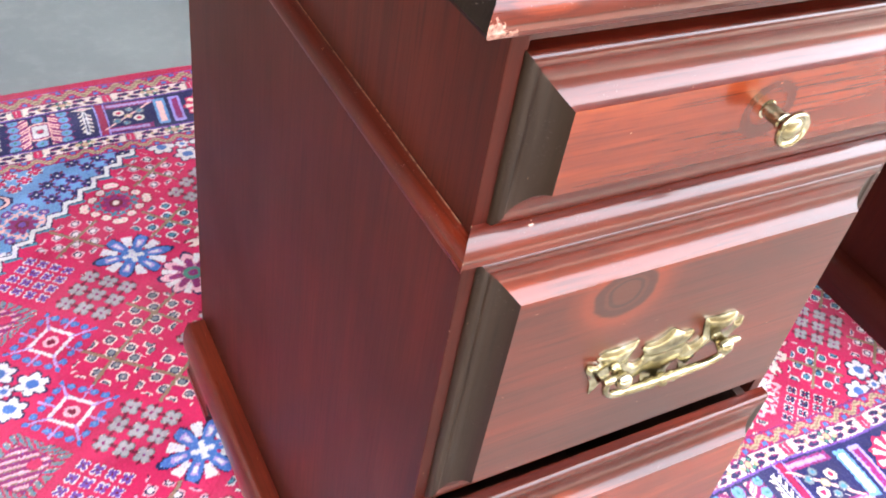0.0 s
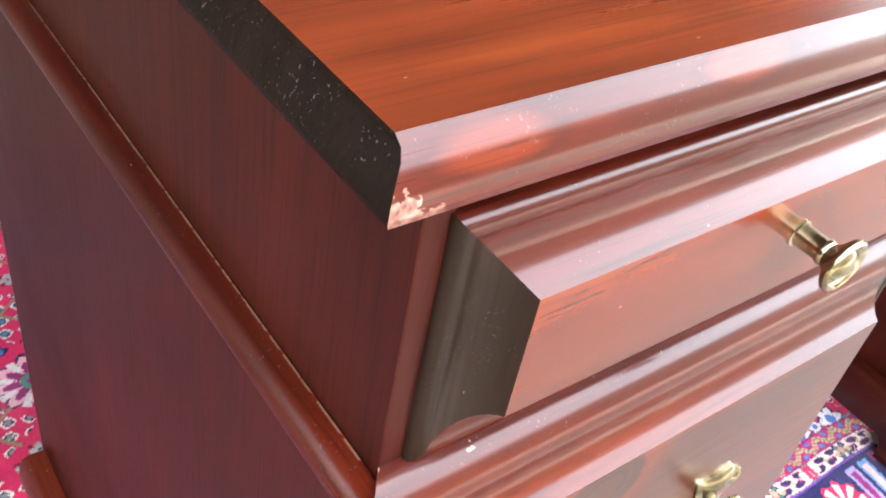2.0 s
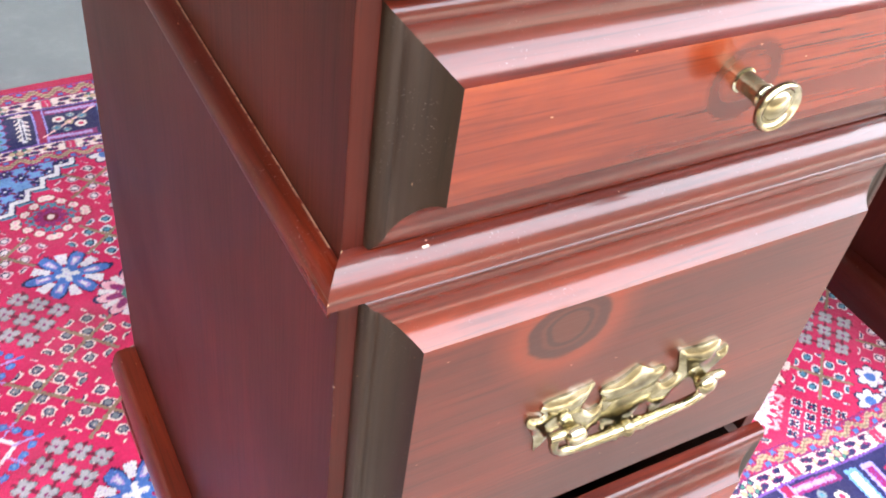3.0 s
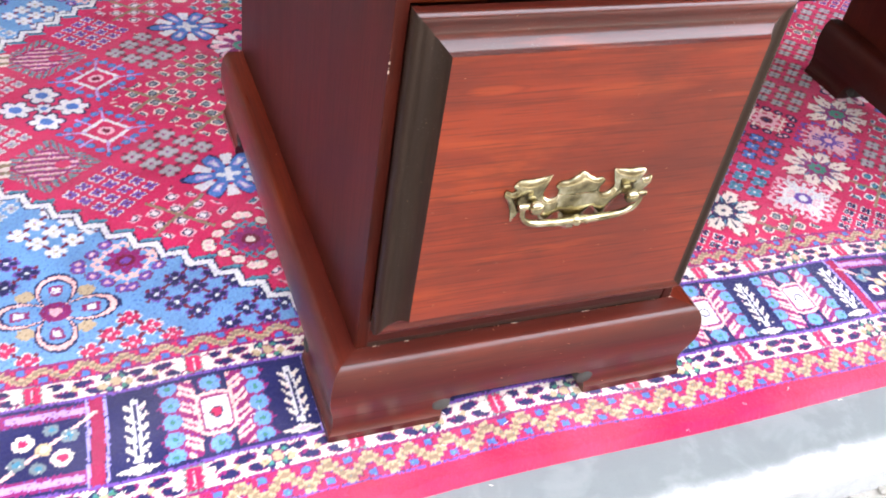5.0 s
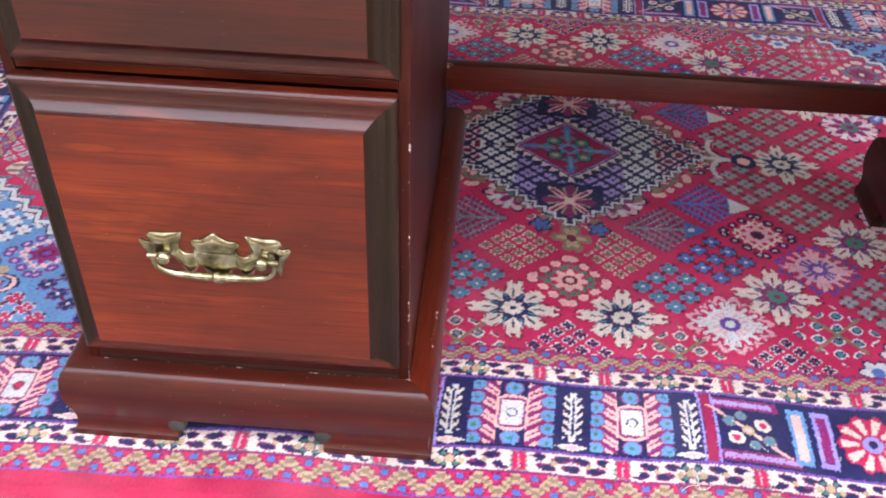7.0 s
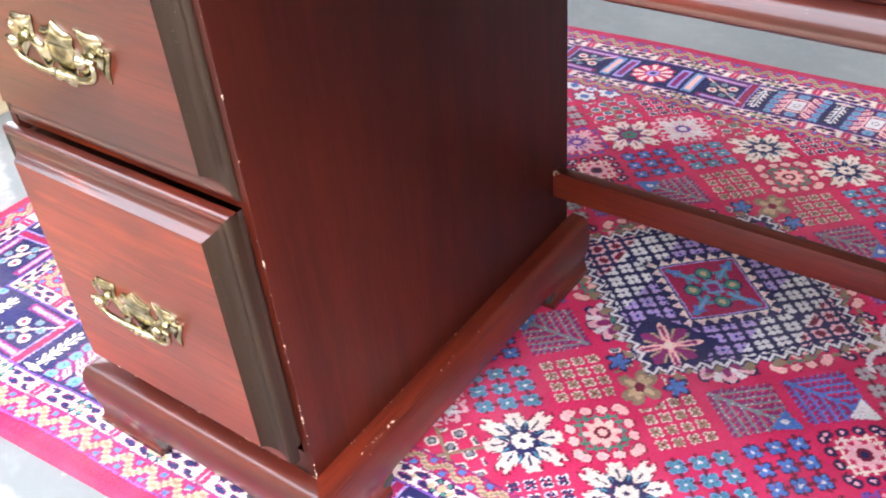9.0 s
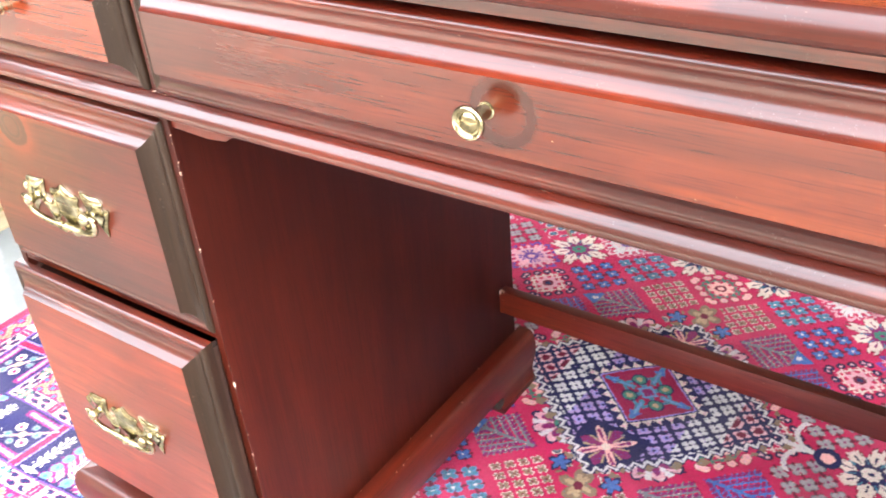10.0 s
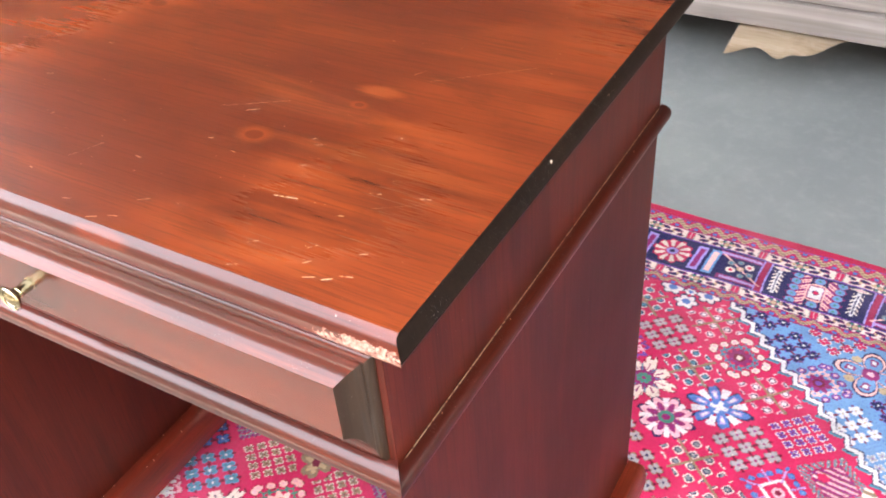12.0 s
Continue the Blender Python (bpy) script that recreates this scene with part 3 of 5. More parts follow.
def ground():
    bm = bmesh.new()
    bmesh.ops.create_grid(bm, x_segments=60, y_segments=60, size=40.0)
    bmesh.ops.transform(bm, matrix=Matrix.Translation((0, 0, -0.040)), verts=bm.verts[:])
    tagged(part("ground", bm, yard), "unseen ground beyond the gravel, kept dark to cut bounced light", "ground", kind="structure")
    bm = bmesh.new()
    xs = [-6 + k * 0.1 for k in range(141)]
    rows = [[bm.verts.new((x, y + 0.02 * x + (0.03 * noise.noise(Vector((x * 3, 9, 0))) if y < -0.3 else 0), -0.0345 + (0.0 if y < -0.3 else 0.004 * noise.noise(Vector((x * 5, y * 9, 2)))))) for x in xs] for y in (-0.62, -0.45, -0.28, -0.12)]
    for p, q in zip(rows, rows[1:]):
        for k in range(len(xs) - 1):
            bm.faces.new((p[k], p[k + 1], q[k + 1], q[k]))
    tagged(part("path", bm, gravel), "pale sandy gravel strip beside the concrete", "gravel", kind="structure")
    bm = bmesh.new()
    xs = [-6 + k * 0.05 for k in range(281)]
    front = [bm.verts.new((x, -0.166 + 0.02 * x + 0.006 * noise.noise(Vector((x * 6, 3, 0))) + 0.006 * noise.noise(Vector((x * 25, 7, 0))), SLAB)) for x in xs]
    mid = [bm.verts.new((x, -0.05, SLAB)) for x in xs]
    rear = [bm.verts.new((x, 6.0, SLAB)) for x in xs]
    low = [bm.verts.new((v.co.x, v.co.y - 0.006, -0.06)) for v in front]
    for p, q in ((low, front), (front, mid), (mid, rear)):
        for k in range(len(xs) - 1):
            bm.faces.new((p[k], p[k + 1], q[k + 1], q[k]))
    tagged(part("floor", bm, concrete), "worn grey concrete slab with a pale outer edge", "floor", kind="structure")
    # loose stones along the slab's edge
    rng = random.Random(5)
    bm = bmesh.new()
    for k in range(3400):
        x, y = rng.uniform(-0.9, 1.5), -0.176 - 0.34 * rng.random() ** 1.6
        r = 0.0012 + 0.0055 * rng.random() ** 4
        stone = bmesh.new()
        bmesh.ops.create_icosphere(stone, subdivisions=1, radius=r)
        for v in stone.verts:
            v.co *= rng.uniform(0.75, 1.2)
            v.co.z *= 0.6
        join(bm, stone, Matrix.Translation((x, y + 0.02 * x, -0.035 + r * 0.3)) @ Matrix.Rotation(rng.uniform(0, 6.3), 4, "Z"))
    tagged(part("gravel", bm, gravel), "loose pale stones scattered on sandy ground", "gravel", kind="stuff")


def boards_and_blockers():
    """A board partition behind the rug stands clear of the floor on bearers; the roof, posts and other walls are
    unseen, added to shape the light.
    """
    rng = random.Random(11)
    wall = tagged(new("wall_north"), "weathered grey board partition raised a little over the concrete", "wall", kind="structure")
    z, k = 0.150, 0
    while z < 2.37:
        h = 0.062 if k == 0 else 0.118
        y0 = 1.65 + (0.0 if k == 0 else 0.012 + 0.004 * rng.random())
        # boards above the fourth are unseen, darkened so the desk top reflects little
        part("board", box(-2.8, 3.8, y0, y0 + 0.03, z, min(z + h, 2.395), 0.003), weathered if k < 4 else blocker_boards, wall)
        z += h + 0.002
        k += 1
    for x in (-1.4, -0.2, 1.9, 3.0):
        part("bearer", box(x, x + 0.09, 1.74, 3.1, SLAB, 0.149, 0.003), weathered, wall)
    part("sill_deck", box(-2.8, 3.8, 1.70, 3.2, 0.150, 0.18), weathered, wall)
    for x in (-2.78, 3.69):
        tagged(part("post", box(x, x + 0.1, -0.31, -0.21, -0.009, 2.40, 0.004), blocker_boards), "unseen timber post under the added ceiling", "post", kind="structure")
    # unseen rear, end and side walls, added dark to hold back side light
    tagged(part("blocker_rear", box(-2.8, 3.8, 3.22, 3.3, -0.009, 2.398), blocker_boards), "unseen dark rear wall added to hold back light", "wall", kind="structure")
    for name, x, south, reach in (("blocker_west", -2.88, -0.30, 1.00), ("blocker_east", 3.80, -0.30, 1.45)):
        tagged(part(name, box(x, x + 0.08, south, reach, -0.009, 2.398), blocker_boards), "unseen dark end wall added to hold back side light", "wall", kind="structure")
        tagged(part(name + "_rear", box(x, x + 0.08, 1.66, 3.21, -0.009, 2.398), blocker_boards), "unseen dark end wall added to hold back side light", "wall", kind="structure")
    tagged(part("blocker_side", box(-2.88, -2.80, -1.7, -0.302, -0.039, 2.398), blocker_boards), "unseen dark side wall added to hold back light from the west", "wall", kind="structure")
    # unseen wall opposite the desk, its height set to cut the low sky
    tagged(part("blocker_south", box(-9.0, 9.0, -4.6, -4.5, -0.039, 3.4), blocker_boards), "unseen dark wall added to cut the low front sky", "wall", kind="structure")
    # unseen roof added to cut the overhead sky
    tagged(part("ceiling", box(-2.9, 3.9, -0.32, 3.4, 2.40, 2.50), ceiling_boards), "unseen board ceiling added to cut the overhead sky", "ceiling", kind="structure")


def card_sheet():
    """A limp flap that sags out from under the boards."""
    bm = bmesh.new()
    rows = []
    rim = curve_through([(0.713, 1.553, 0), (0.769, 1.587, 0), (0.820, 1.572, 0), (0.850, 1.583, 0), (0.892, 1.628, 0), (0.940, 1.690, 0)], 5)
    for k, p in enumerate(rim):
        back = p.x + 0.02 * (0.82 - p.x)
        dip = 0.018 + 0.005 * math.sin(0.7 * k + 1)
        rows.append([bm.verts.new((p.x + (back - p.x) * t, p.y + (1.76 - p.y) * t, 0.147 - dip * (1 - t) ** 2)) for t in (0, 0.1, 0.25, 0.4, 0.6, 1.0)])
    for p, q in zip(rows, rows[1:]):
        for k in range(5):
            bm.faces.new((p[k], p[k + 1], q[k + 1], q[k]))
    bmesh.ops.solidify(bm, geom=bm.faces[:], thickness=0.0015)
    tagged(part("cardboard_sheet", bm, paper_card, smooth=True), "torn tan cardboard sheet hanging out under timber boards", "cardboard")


def timber_stack():
    stack = thing("timber_stack", "stack of pale sawn timber boards on the concrete", "timber")
    rng = random.Random(3)
    z = SLAB
    for k in range(6):
        h = 0.040 + 0.006 * rng.random()
        part("board", box(-1.35 + 0.02 * rng.random(), -0.795 + 0.012 * rng.uniform(-1, 1), -0.6, 2.4, z, z + h - 0.003, 0.003), pale_timber, stack)
        z += h


def offcut():
    bm = box(-0.045, 0.045, -0.022, 0.022, 0.0, 0.034, 0.009)
    bmesh.ops.transform(bm, matrix=pose(0.205, 1.632, SLAB + 0.0005, 0, 0, 62), verts=bm.verts[:])
    tagged(part("wood_offcut", bm, paper_card, smooth=True), "small pale rounded wood offcut on the concrete", "offcut")


ground()
boards_and_blockers()
offcut()
card_sheet()
timber_stack()


# ---- the rug ----
CENTRE = (0.489, 0.553)
HALF_U, HALF_V = 0.990, 0.626
FIELD_U, FIELD_V = 0.768, 0.405
PAL = dict(red=(0.55, 0.016, 0.086), deep=(0.16, 0.006, 0.03), navy=(0.012, 0.014, 0.072), cream=(0.72, 0.59, 0.49), white=(0.66, 0.61, 0.59), tan=(0.47, 0.33, 0.19),
           blue=(0.06, 0.15, 0.42), sky=(0.13, 0.275, 0.49), teal=(0.06, 0.22, 0.30), purple=(0.15, 0.06, 0.30), lilac=(0.42, 0.28, 0.54), pink=(0.84, 0.43, 0.38), rose=(0.72, 0.36, 0.40),
           olive=(0.25, 0.17, 0.10), grey=(0.17, 0.20, 0.21), green=(0.05, 0.20, 0.14), plum=(0.24, 0.014, 0.11), violet=(0.32, 0.26, 0.62), silver=(0.35, 0.33, 0.33), crimson=(0.30, 0.010, 0.060), rim=(0.44, 0.012, 0.060))
NAMES = list(PAL)


def tint(name):
    return NAMES.index(name)


def paint_rug(u, v):
    """The colour number of each knot of the pattern. u runs along the rug, v across; the four quarters mirror one another."""
    U, V = np.abs(u), np.abs(v)
    column = U / 0.0628
    W = column * 0.0640
    col = np.full(u.shape, tint("red"))

    def lay(mask, name):
        col[mask] = tint(name)

    # blue corners behind a white zigzag
    side = (V - 0.136) - (0.770 - W) * 0.85
    along = (0.770 - W) * 0.76 + (V - 0.136) * 0.65
    wig = side - 0.008 * (np.abs(np.mod(along / 0.016, 2) - 1) - 0.5) * 2
    corner = wig > 0
    lay(corner, "sky")

    # lattice of diamonds in the red field
    a0, b0 = column, V / 0.0567 - 5
    s, d = np.round((a0 + b0) / 2), np.round((a0 - b0) / 2)
    ci, cj = (s + d).astype(int), (s - d).astype(int)
    X, Y = a0 - (s + d), b0 - (s - d)
    a, b = X + Y, Y - X
    A, B = np.abs(a), np.abs(b)
    R, TH = np.hypot(X, Y), np.arctan2(Y, X)
    square = np.maximum(A, B)

    def grid(n, mask, petal, ring, core, span=0.86):
        """n by n small four-lobed blossoms, outlined, with a dot in the middle."""
        inside = mask & (square < span)
        fa, fb = (np.mod((w / span + 1) * n / 2, 1) * 2 - 1 for w in (a, b))
        r, t = np.hypot(fa, fb), np.arctan2(fb, fa)
        lobe = np.abs(np.sin(2 * t)) ** 0.6
        edge = 0.34 + 0.58 * lobe
        lay(inside & (r < edge), ring)
        lay(inside & (r < edge - (0.16 if n > 3 else 0.12)), petal)
        lay(inside & (r < 0.17), core)
        if n < 4:
            lay(inside & (r > edge) & ((np.abs(fa) < 0.16) ^ (np.abs(fb) < 0.16)) & (r > 0.6), "deep")

    def star(mask, petal, mid, core):
        """Eight split leaves round a dark spiked heart."""
        w = np.abs(np.cos(4 * TH))
        edge = 0.36 + 0.52 * w ** 0.9 - 0.14 * (w > 0.97) - 0.12 * (np.abs(w - 0.62) < 0.08)
        lay(mask & (R < edge + 0.05) & (R > 0.30), "deep")
        lay(mask & (R < edge) & (R > 0.28), petal)
        lay(mask & (R < 0.26 + 0.20 * np.abs(np.sin(4 * TH)) ** 2), mid)
        lay(mask & (R < 0.52) & (R > 0.3) & (np.abs(np.sin(4 * TH)) > 0.985), "teal")
        lay(mask & (R > 0.34) & (R < 0.58) & (w > 0.985), mid)
        lay(mask & (R < 0.16 + 0.05 * w), core)
        lay(mask & (R < 0.06), mid)

    def frame_rose(mask, petal, vine, core):
        """A square wreath of buds round a trellis and a middle flower."""
        run_way = np.where(A > B, b, a)
        bud = np.hypot(np.mod((run_way + 0.84) / 0.42, 1) - 0.5, (square - 0.76) / 0.36)
        lay(mask & (bud < 0.42) & (square < 0.92), "deep")
        lay(mask & (bud < 0.36) & (square < 0.90), petal)
        lay(mask & (bud < 0.17) & (square > 0.72), "rose")
        lay(mask & (np.abs(square - 0.50) < 0.034), vine)
        lay(mask & (square < 0.62) & (square > 0.30) & (np.abs(np.mod(run_way * 3.3 + 0.5, 1) - 0.5) < 0.16), vine)
        lay(mask & (R < 0.30 + 0.06 * np.cos(8 * TH)), core)
        lay(mask & (R < 0.15), "deep")
        lay(mask & (R < 0.08), petal)

    def tree(mask, leaf, mark):
        """A bare branching shrub seen on its side."""
        x, y = X, Y
        inside = mask & (np.abs(X) + np.abs(Y) < 0.86)
        lay(inside & (np.mod(np.abs(y) * 1.05 - x + 3, 0.26) < 0.20), "plum")
        stem = (np.abs(y) < 0.045) & (np.abs(x) < 0.78)
        twig = np.mod(np.abs(y) * 1.05 - x + 3, 0.26) < 0.070
        barb = (np.mod(np.abs(y) * 0.4 + x * 1.4 + 3, 0.17) < 0.032) & (np.abs(y) > 0.14)
        lay(inside & (stem | twig | barb), leaf)
        lay(mask & (x > 0.50) & (np.abs(y) < 0.30 - 0.6 * (x - 0.5)) & (x < 0.94), mark)
        lay(mask & (np.hypot(x - 0.62, y) < 0.07), "white")

    def flower(mask, n, petal, tip, core):
        w = np.abs(np.cos(n * TH / 2))
        lay(mask & (R < 0.25 + 0.52 * w ** 0.7), "navy")
        lay(mask & (R < 0.22 + 0.47 * w ** 0.7), tip)
        lay(mask & (R < 0.16 + 0.36 * w), petal)
        lay(mask & (np.abs(np.sin(n * TH / 2)) > 0.88) & (R > 0.34) & (R < 0.66), "white")
        lay(mask & (R < 0.21), core)
        lay(mask & (R < 0.11), petal)

    def dotted_star(mask):
        """A ring of blue buds round a white-lined diamond with eight rays."""
        way_round = np.where(A > B, b, a)
        bud = np.hypot(np.mod((way_round + 1.02) / 0.34, 1) - 0.5, (square - 0.78) / 0.30)
        lay(mask & (bud < 0.36), "blue")
        lay(mask & (bud < 0.14), "sky")
        lay(mask & (square < 0.46), "blue")
        lay(mask & (square < 0.38), "red")
        lay(mask & (np.abs(square - 0.42) < 0.055), "white")
        lay(mask & (R > 0.34) & (R < 0.74) & (np.abs(np.sin(4 * TH)) < 0.30 - 0.2 * R), "lilac")
        lay(mask & (R < 0.15), "rose")
        lay(mask & (R < 0.08), "deep")

    def palmette(mask):
        """A feathered leaf with a cream foot."""
        rim = (square > 0.62) & (square < 0.88)
        lay(mask & rim & (np.mod((A - B) * 4.2 + square * 2, 1) < 0.62), "grey")
        lay(mask & rim & (np.mod((A - B) * 4.2 + square * 2, 1) < 0.18), "teal")
        lay(mask & (square < 0.60), "plum")
        lay(mask & (square < 0.56) & (np.mod(Y * 6 + 0.5, 1) < 0.34), "rose")
        lay(mask & (square < 0.58) & (np.abs(np.mod(Y * 6 + 0.5, 1) - 0.40) < 0.07), "olive")
        lay(mask & (np.hypot(X + 0.25, Y) < 0.13), "red")
        lay(mask & (X > 0.58) & (np.abs(Y) < 0.26) & (X < 0.92), "cream")
        lay(mask & (X > 0.58) & (X < 0.86) & (np.abs(np.abs(Y) - 0.12) < 0.05), "olive")

    def cluster(mask, petal, core):
        """Four daisies round a small one."""
        for cx, cy, size in ((0.50, 0, 0.36), (-0.50, 0, 0.36), (0, 0.50, 0.36), (0, -0.50, 0.36), (0, 0, 0.20)):
            r, t = np.hypot(X - cx, Y - cy), np.arctan2(Y - cy, X - cx)
            near = mask & (r < size * (0.66 + 0.34 * np.abs(np.cos(3 * t))))
            lay(near, "navy")
            lay(near & (r < size * (0.52 + 0.34 * np.abs(np.cos(3 * t)))), petal)
            lay(near & (r < size * 0.34), core)

    def big_blossom(mask):
        """Four lined petals with small tan buds between them."""
        w = np.abs(np.cos(2 * TH))
        edge = 0.26 + 0.66 * w ** 0.9
        for k, name in ((0.0, "navy"), (0.07, "pink"), (0.16, "navy"), (0.21, "sky")):
            lay(mask & (R < edge - k), name)
        lay(mask & (R > 0.36) & (R < 0.62) & (w > 0.93), "plum")
        lay(mask & (R > 0.43) & (R < 0.56) & (w > 0.975), "white")
        lay(mask & (np.hypot(np.abs(X) - 0.42, np.abs(Y) - 0.42) < 0.13), "tan")
        lay(mask & (R < 0.22), "plum")
        lay(mask & (R < 0.09), "rose")

    def six_petal(mask):
        w, x = np.abs(np.cos(3 * TH)), np.abs(np.sin(3 * TH))
        lay(mask & (R < 0.20 + 0.66 * w ** 1.4), "navy")
        lay(mask & (R < 0.16 + 0.62 * w ** 1.6), "blue")
        lay(mask & (R > 0.30) & (R < 0.58) & (w > 0.93), "lilac")
        lay(mask & (R > 0.36) & (R < 0.52) & (w > 0.975), "white")
        lay(mask & (R > 0.34) & (R < 0.68) & (x > 0.86), "white")
        lay(mask & (R < 0.26), "blue")
        lay(mask & (R < 0.22) & ((np.abs(X) < 0.06) | (np.abs(Y) < 0.06)), "white")

    def cross_rose(mask, petal, line):
        edge = 0.66 + 0.18 * np.abs(np.sin(8 * TH))
        lay(mask & (R < edge), petal)
        lay(mask & (R < edge - 0.12) & (R > 0.46), "red")
        lay(mask & (R < 0.62) & (np.abs(np.sin(8 * TH)) > 0.8), line)
        lay(mask & (R < edge) & ((np.abs(X) < 0.05) | (np.abs(Y) < 0.05) | (np.abs(R - 0.40) < 0.04)), line)
        lay(mask & (R < 0.20), "purple")
        lay(mask & (R < 0.10), line)

    def sprig(mask, p, q):
        f = np.sin(8.5 * a + 0.8 * b) * np.sin(8.5 * b - 0.8 * a)
        lay(mask & (square < 0.88) & (f > 0.12), p)
        lay(mask & (square < 0.88) & (f > 0.45), "navy")
        lay(mask & (square < 0.88) & (f > 0.72), q)
        lay(mask & (np.abs(np.abs(X) - np.abs(Y)) < 0.05) & (R < 0.7), "olive")

    # kinds of diamonds, by column and row
    # one letter for each kind; rows run from the middle of the long side down to its rim, columns outwards
    plan = ("............./D.G.D...b.d.d/.A.H.M.R.b.c./B.E.K.P.S.a.b/.C.I.N.M.R.Z./..F.L.K.T.U.Y/...J.O.Q.P.W./......O.G.V.Y/.........G.X./..........V.Y").split("/")
    letters = "ABCDEFGHIJKLMNOPQRSTUVWXYZabcdef"
    known = {(i, 3 - r): letters.index(letter) for r, line in enumerate(plan) for i, letter in enumerate(line) if letter != "."}
    for i in range(0, 13):
        for j in range(-8, 4):
            if (i + j) % 2:
                continue
            m = (ci == i) & (cj == j)
            if not m.any():
                continue
            k = known.get((i, j), (7 * i + 3 * abs(j)) % 25)
            if k == 0: star(m, "cream", "navy", "cream")
            elif k == 1: frame_rose(m, "pink", "green", "pink")
            elif k in (2, 20): grid(4, m, "purple" if k == 20 else "olive", "cream" if k == 2 else "white", "deep")
            elif k == 3: grid(4, m, "navy", "white", "red")
            elif k == 4: grid(3, m, "teal", "sky", "white", 0.9)
            elif k == 5: tree(m, "grey", "blue")
            elif k == 6: sprig(m, "cream", "grey")
            elif k == 7: cross_rose(m, "rose", "white")
            elif k == 8: grid(3, m, "blue", "navy", "white", 0.9)
            elif k == 9: tree(m, "blue", "white")
            elif k == 10: star(m, "cream", "plum", "green")
            elif k == 11: frame_rose(m, "navy", "cream", "rose")
            elif k == 12: sprig(m, "white", "teal")
            elif k == 13: cross_rose(m, "purple", "rose")
            elif k == 14: grid(3, m, "silver", "olive", "navy", 0.86)
            elif k == 15: grid(3, m, "silver", "grey", "plum", 0.92)
            elif k == 16: flower(m, 8, "plum", "rose", "green")
            elif k == 17: sprig(m, "rose", "white")
            elif k == 18: frame_rose(m, "cream", "teal", "plum")
            elif k == 19: six_petal(m)
            elif k == 21: dotted_star(m)
            elif k == 22: palmette(m)
            elif k == 25: grid(3, m & corner, "white", "white", "tan", 0.80)
            elif k == 26: frame_rose(m & corner, "purple", "pink", "plum")
            elif k == 27: grid(3, m & corner, "navy", "purple", "white", 0.88)
            elif k == 28: big_blossom(m & corner)
            elif k == 29: grid(3, m & corner, "red", "white", "rose", 0.86)
            elif k == 23: cluster(m, "white", "blue")
            else: grid(4, m, "silver", "white", "purple", 0.82)

    lay(np.abs(wig) < 0.0085, "navy")
    lay(np.abs(wig) < 0.0055, "white")
    lay((np.abs(wig + 0.012) < 0.0035) & (np.mod(along / 0.016, 2) < 1.1), "teal")

    # navy medallion, a little off the middle
    U = np.abs(u - 0.005)
    m1 = U / 0.198 + V / 0.176
    walk_m = (U - V * 1.1) / 0.0125
    wob = m1 - 1 + 0.034 * ((np.abs(np.mod(walk_m, 2) - 1)) - 0.5) * 2
    lay((m1 < 1.13) & (m1 > 1.0) & (np.mod(U / 0.028, 1) < 0.5) & (np.mod(V / 0.02, 1) < 0.7), "olive")
    med = wob < 0
    lay(med, "navy")
    n1, n2 = U / 0.198 + V / 0.176, U / 0.198 - V / 0.176
    ga, gb = np.mod(n1 * 6.6, 1) - 0.5, np.mod(n2 * 5.5, 1) - 0.5
    gr, gt = np.hypot(ga, gb), np.arctan2(gb, ga)
    small = med & (m1 > 0.51) & (m1 < 0.95) & (gr < 0.17 + 0.31 * np.abs(np.sin(2 * gt)) ** 0.6)
    lay(small & (U > 0.075), "white")
    lay(small & (U <= 0.075), "violet")
    lay(small & (U <= 0.075) & (gr > 0.20), "lilac")
    lay(small & (U > 0.128), "rose")
    lay(small & (gr < 0.11), "navy")
    lay(small & (U > 0.128) & (gr < 0.26), "deep")
    tip = med & (U < 0.045) & (V > 0.085)
    lay(tip, "navy")
    tr, tt = np.hypot(U, V - 0.125), np.arctan2(V - 0.125, U)
    lay(tip & (tr < 0.008 + 0.028 * np.abs(np.cos(2 * tt)) ** 2), "plum")
    lay(tip & (tr < 0.007 + 0.034 * np.abs(np.sin(2 * tt)) ** 7) & (tr > 0.006), "pink")
    lay(tip & (tr < 0.030) & (tr > 0.012) & (np.abs(np.abs(np.sin(2 * tt)) - 0.60) < 0.09), "tan")
    lay(tip & (tr > 0.012) & (tr < 0.034) & (np.abs(np.sin(2 * tt)) > 0.985), "plum")
    lay(tip & (tr < 0.006), "cream")
    teeth = np.abs(np.mod((U / 0.198 - V / 0.176) * 8, 1) - 0.5) * 2
    lay(med & (m1 < 0.51), "navy")
    lay(med & (m1 < 0.500 - 0.095 * teeth ** 0.7), "cream")
    lay(med & (m1 > 0.43) & (m1 < 0.47) & (teeth < 0.16), "rose")
    lay(m1 < 0.405, "navy")
    lay(m1 < 0.388, "violet")
    lay(m1 < 0.374, "crimson")
    # a teal lattice cross with four leafy buds and an arrow in each corner
    p, q = U / 0.198, V / 0.176
    inner = m1 < 0.35
    lay(inner & (np.abs(p - q) < 0.030) & (p + q < 0.26), "teal")
    lay(inner & (np.abs(p + q - 0.20) < 0.018) & (np.abs(p - q) < 0.16), "teal")
    bud = np.hypot((p - 0.105) / 1.0, (q - 0.105) / 1.0)
    lay(inner & (bud < 0.062), "navy")
    lay(inner & (bud < 0.050), "green")
    lay(inner & (bud < 0.024), "tan")
    for a_, b_ in ((p, q), (q, p)):
        lay(inner & (b_ < 0.022) & (a_ > 0.10) & (a_ < 0.34), "teal")
        lay(inner & (b_ < (0.34 - a_) * 0.5) & (a_ > 0.245), "blue")
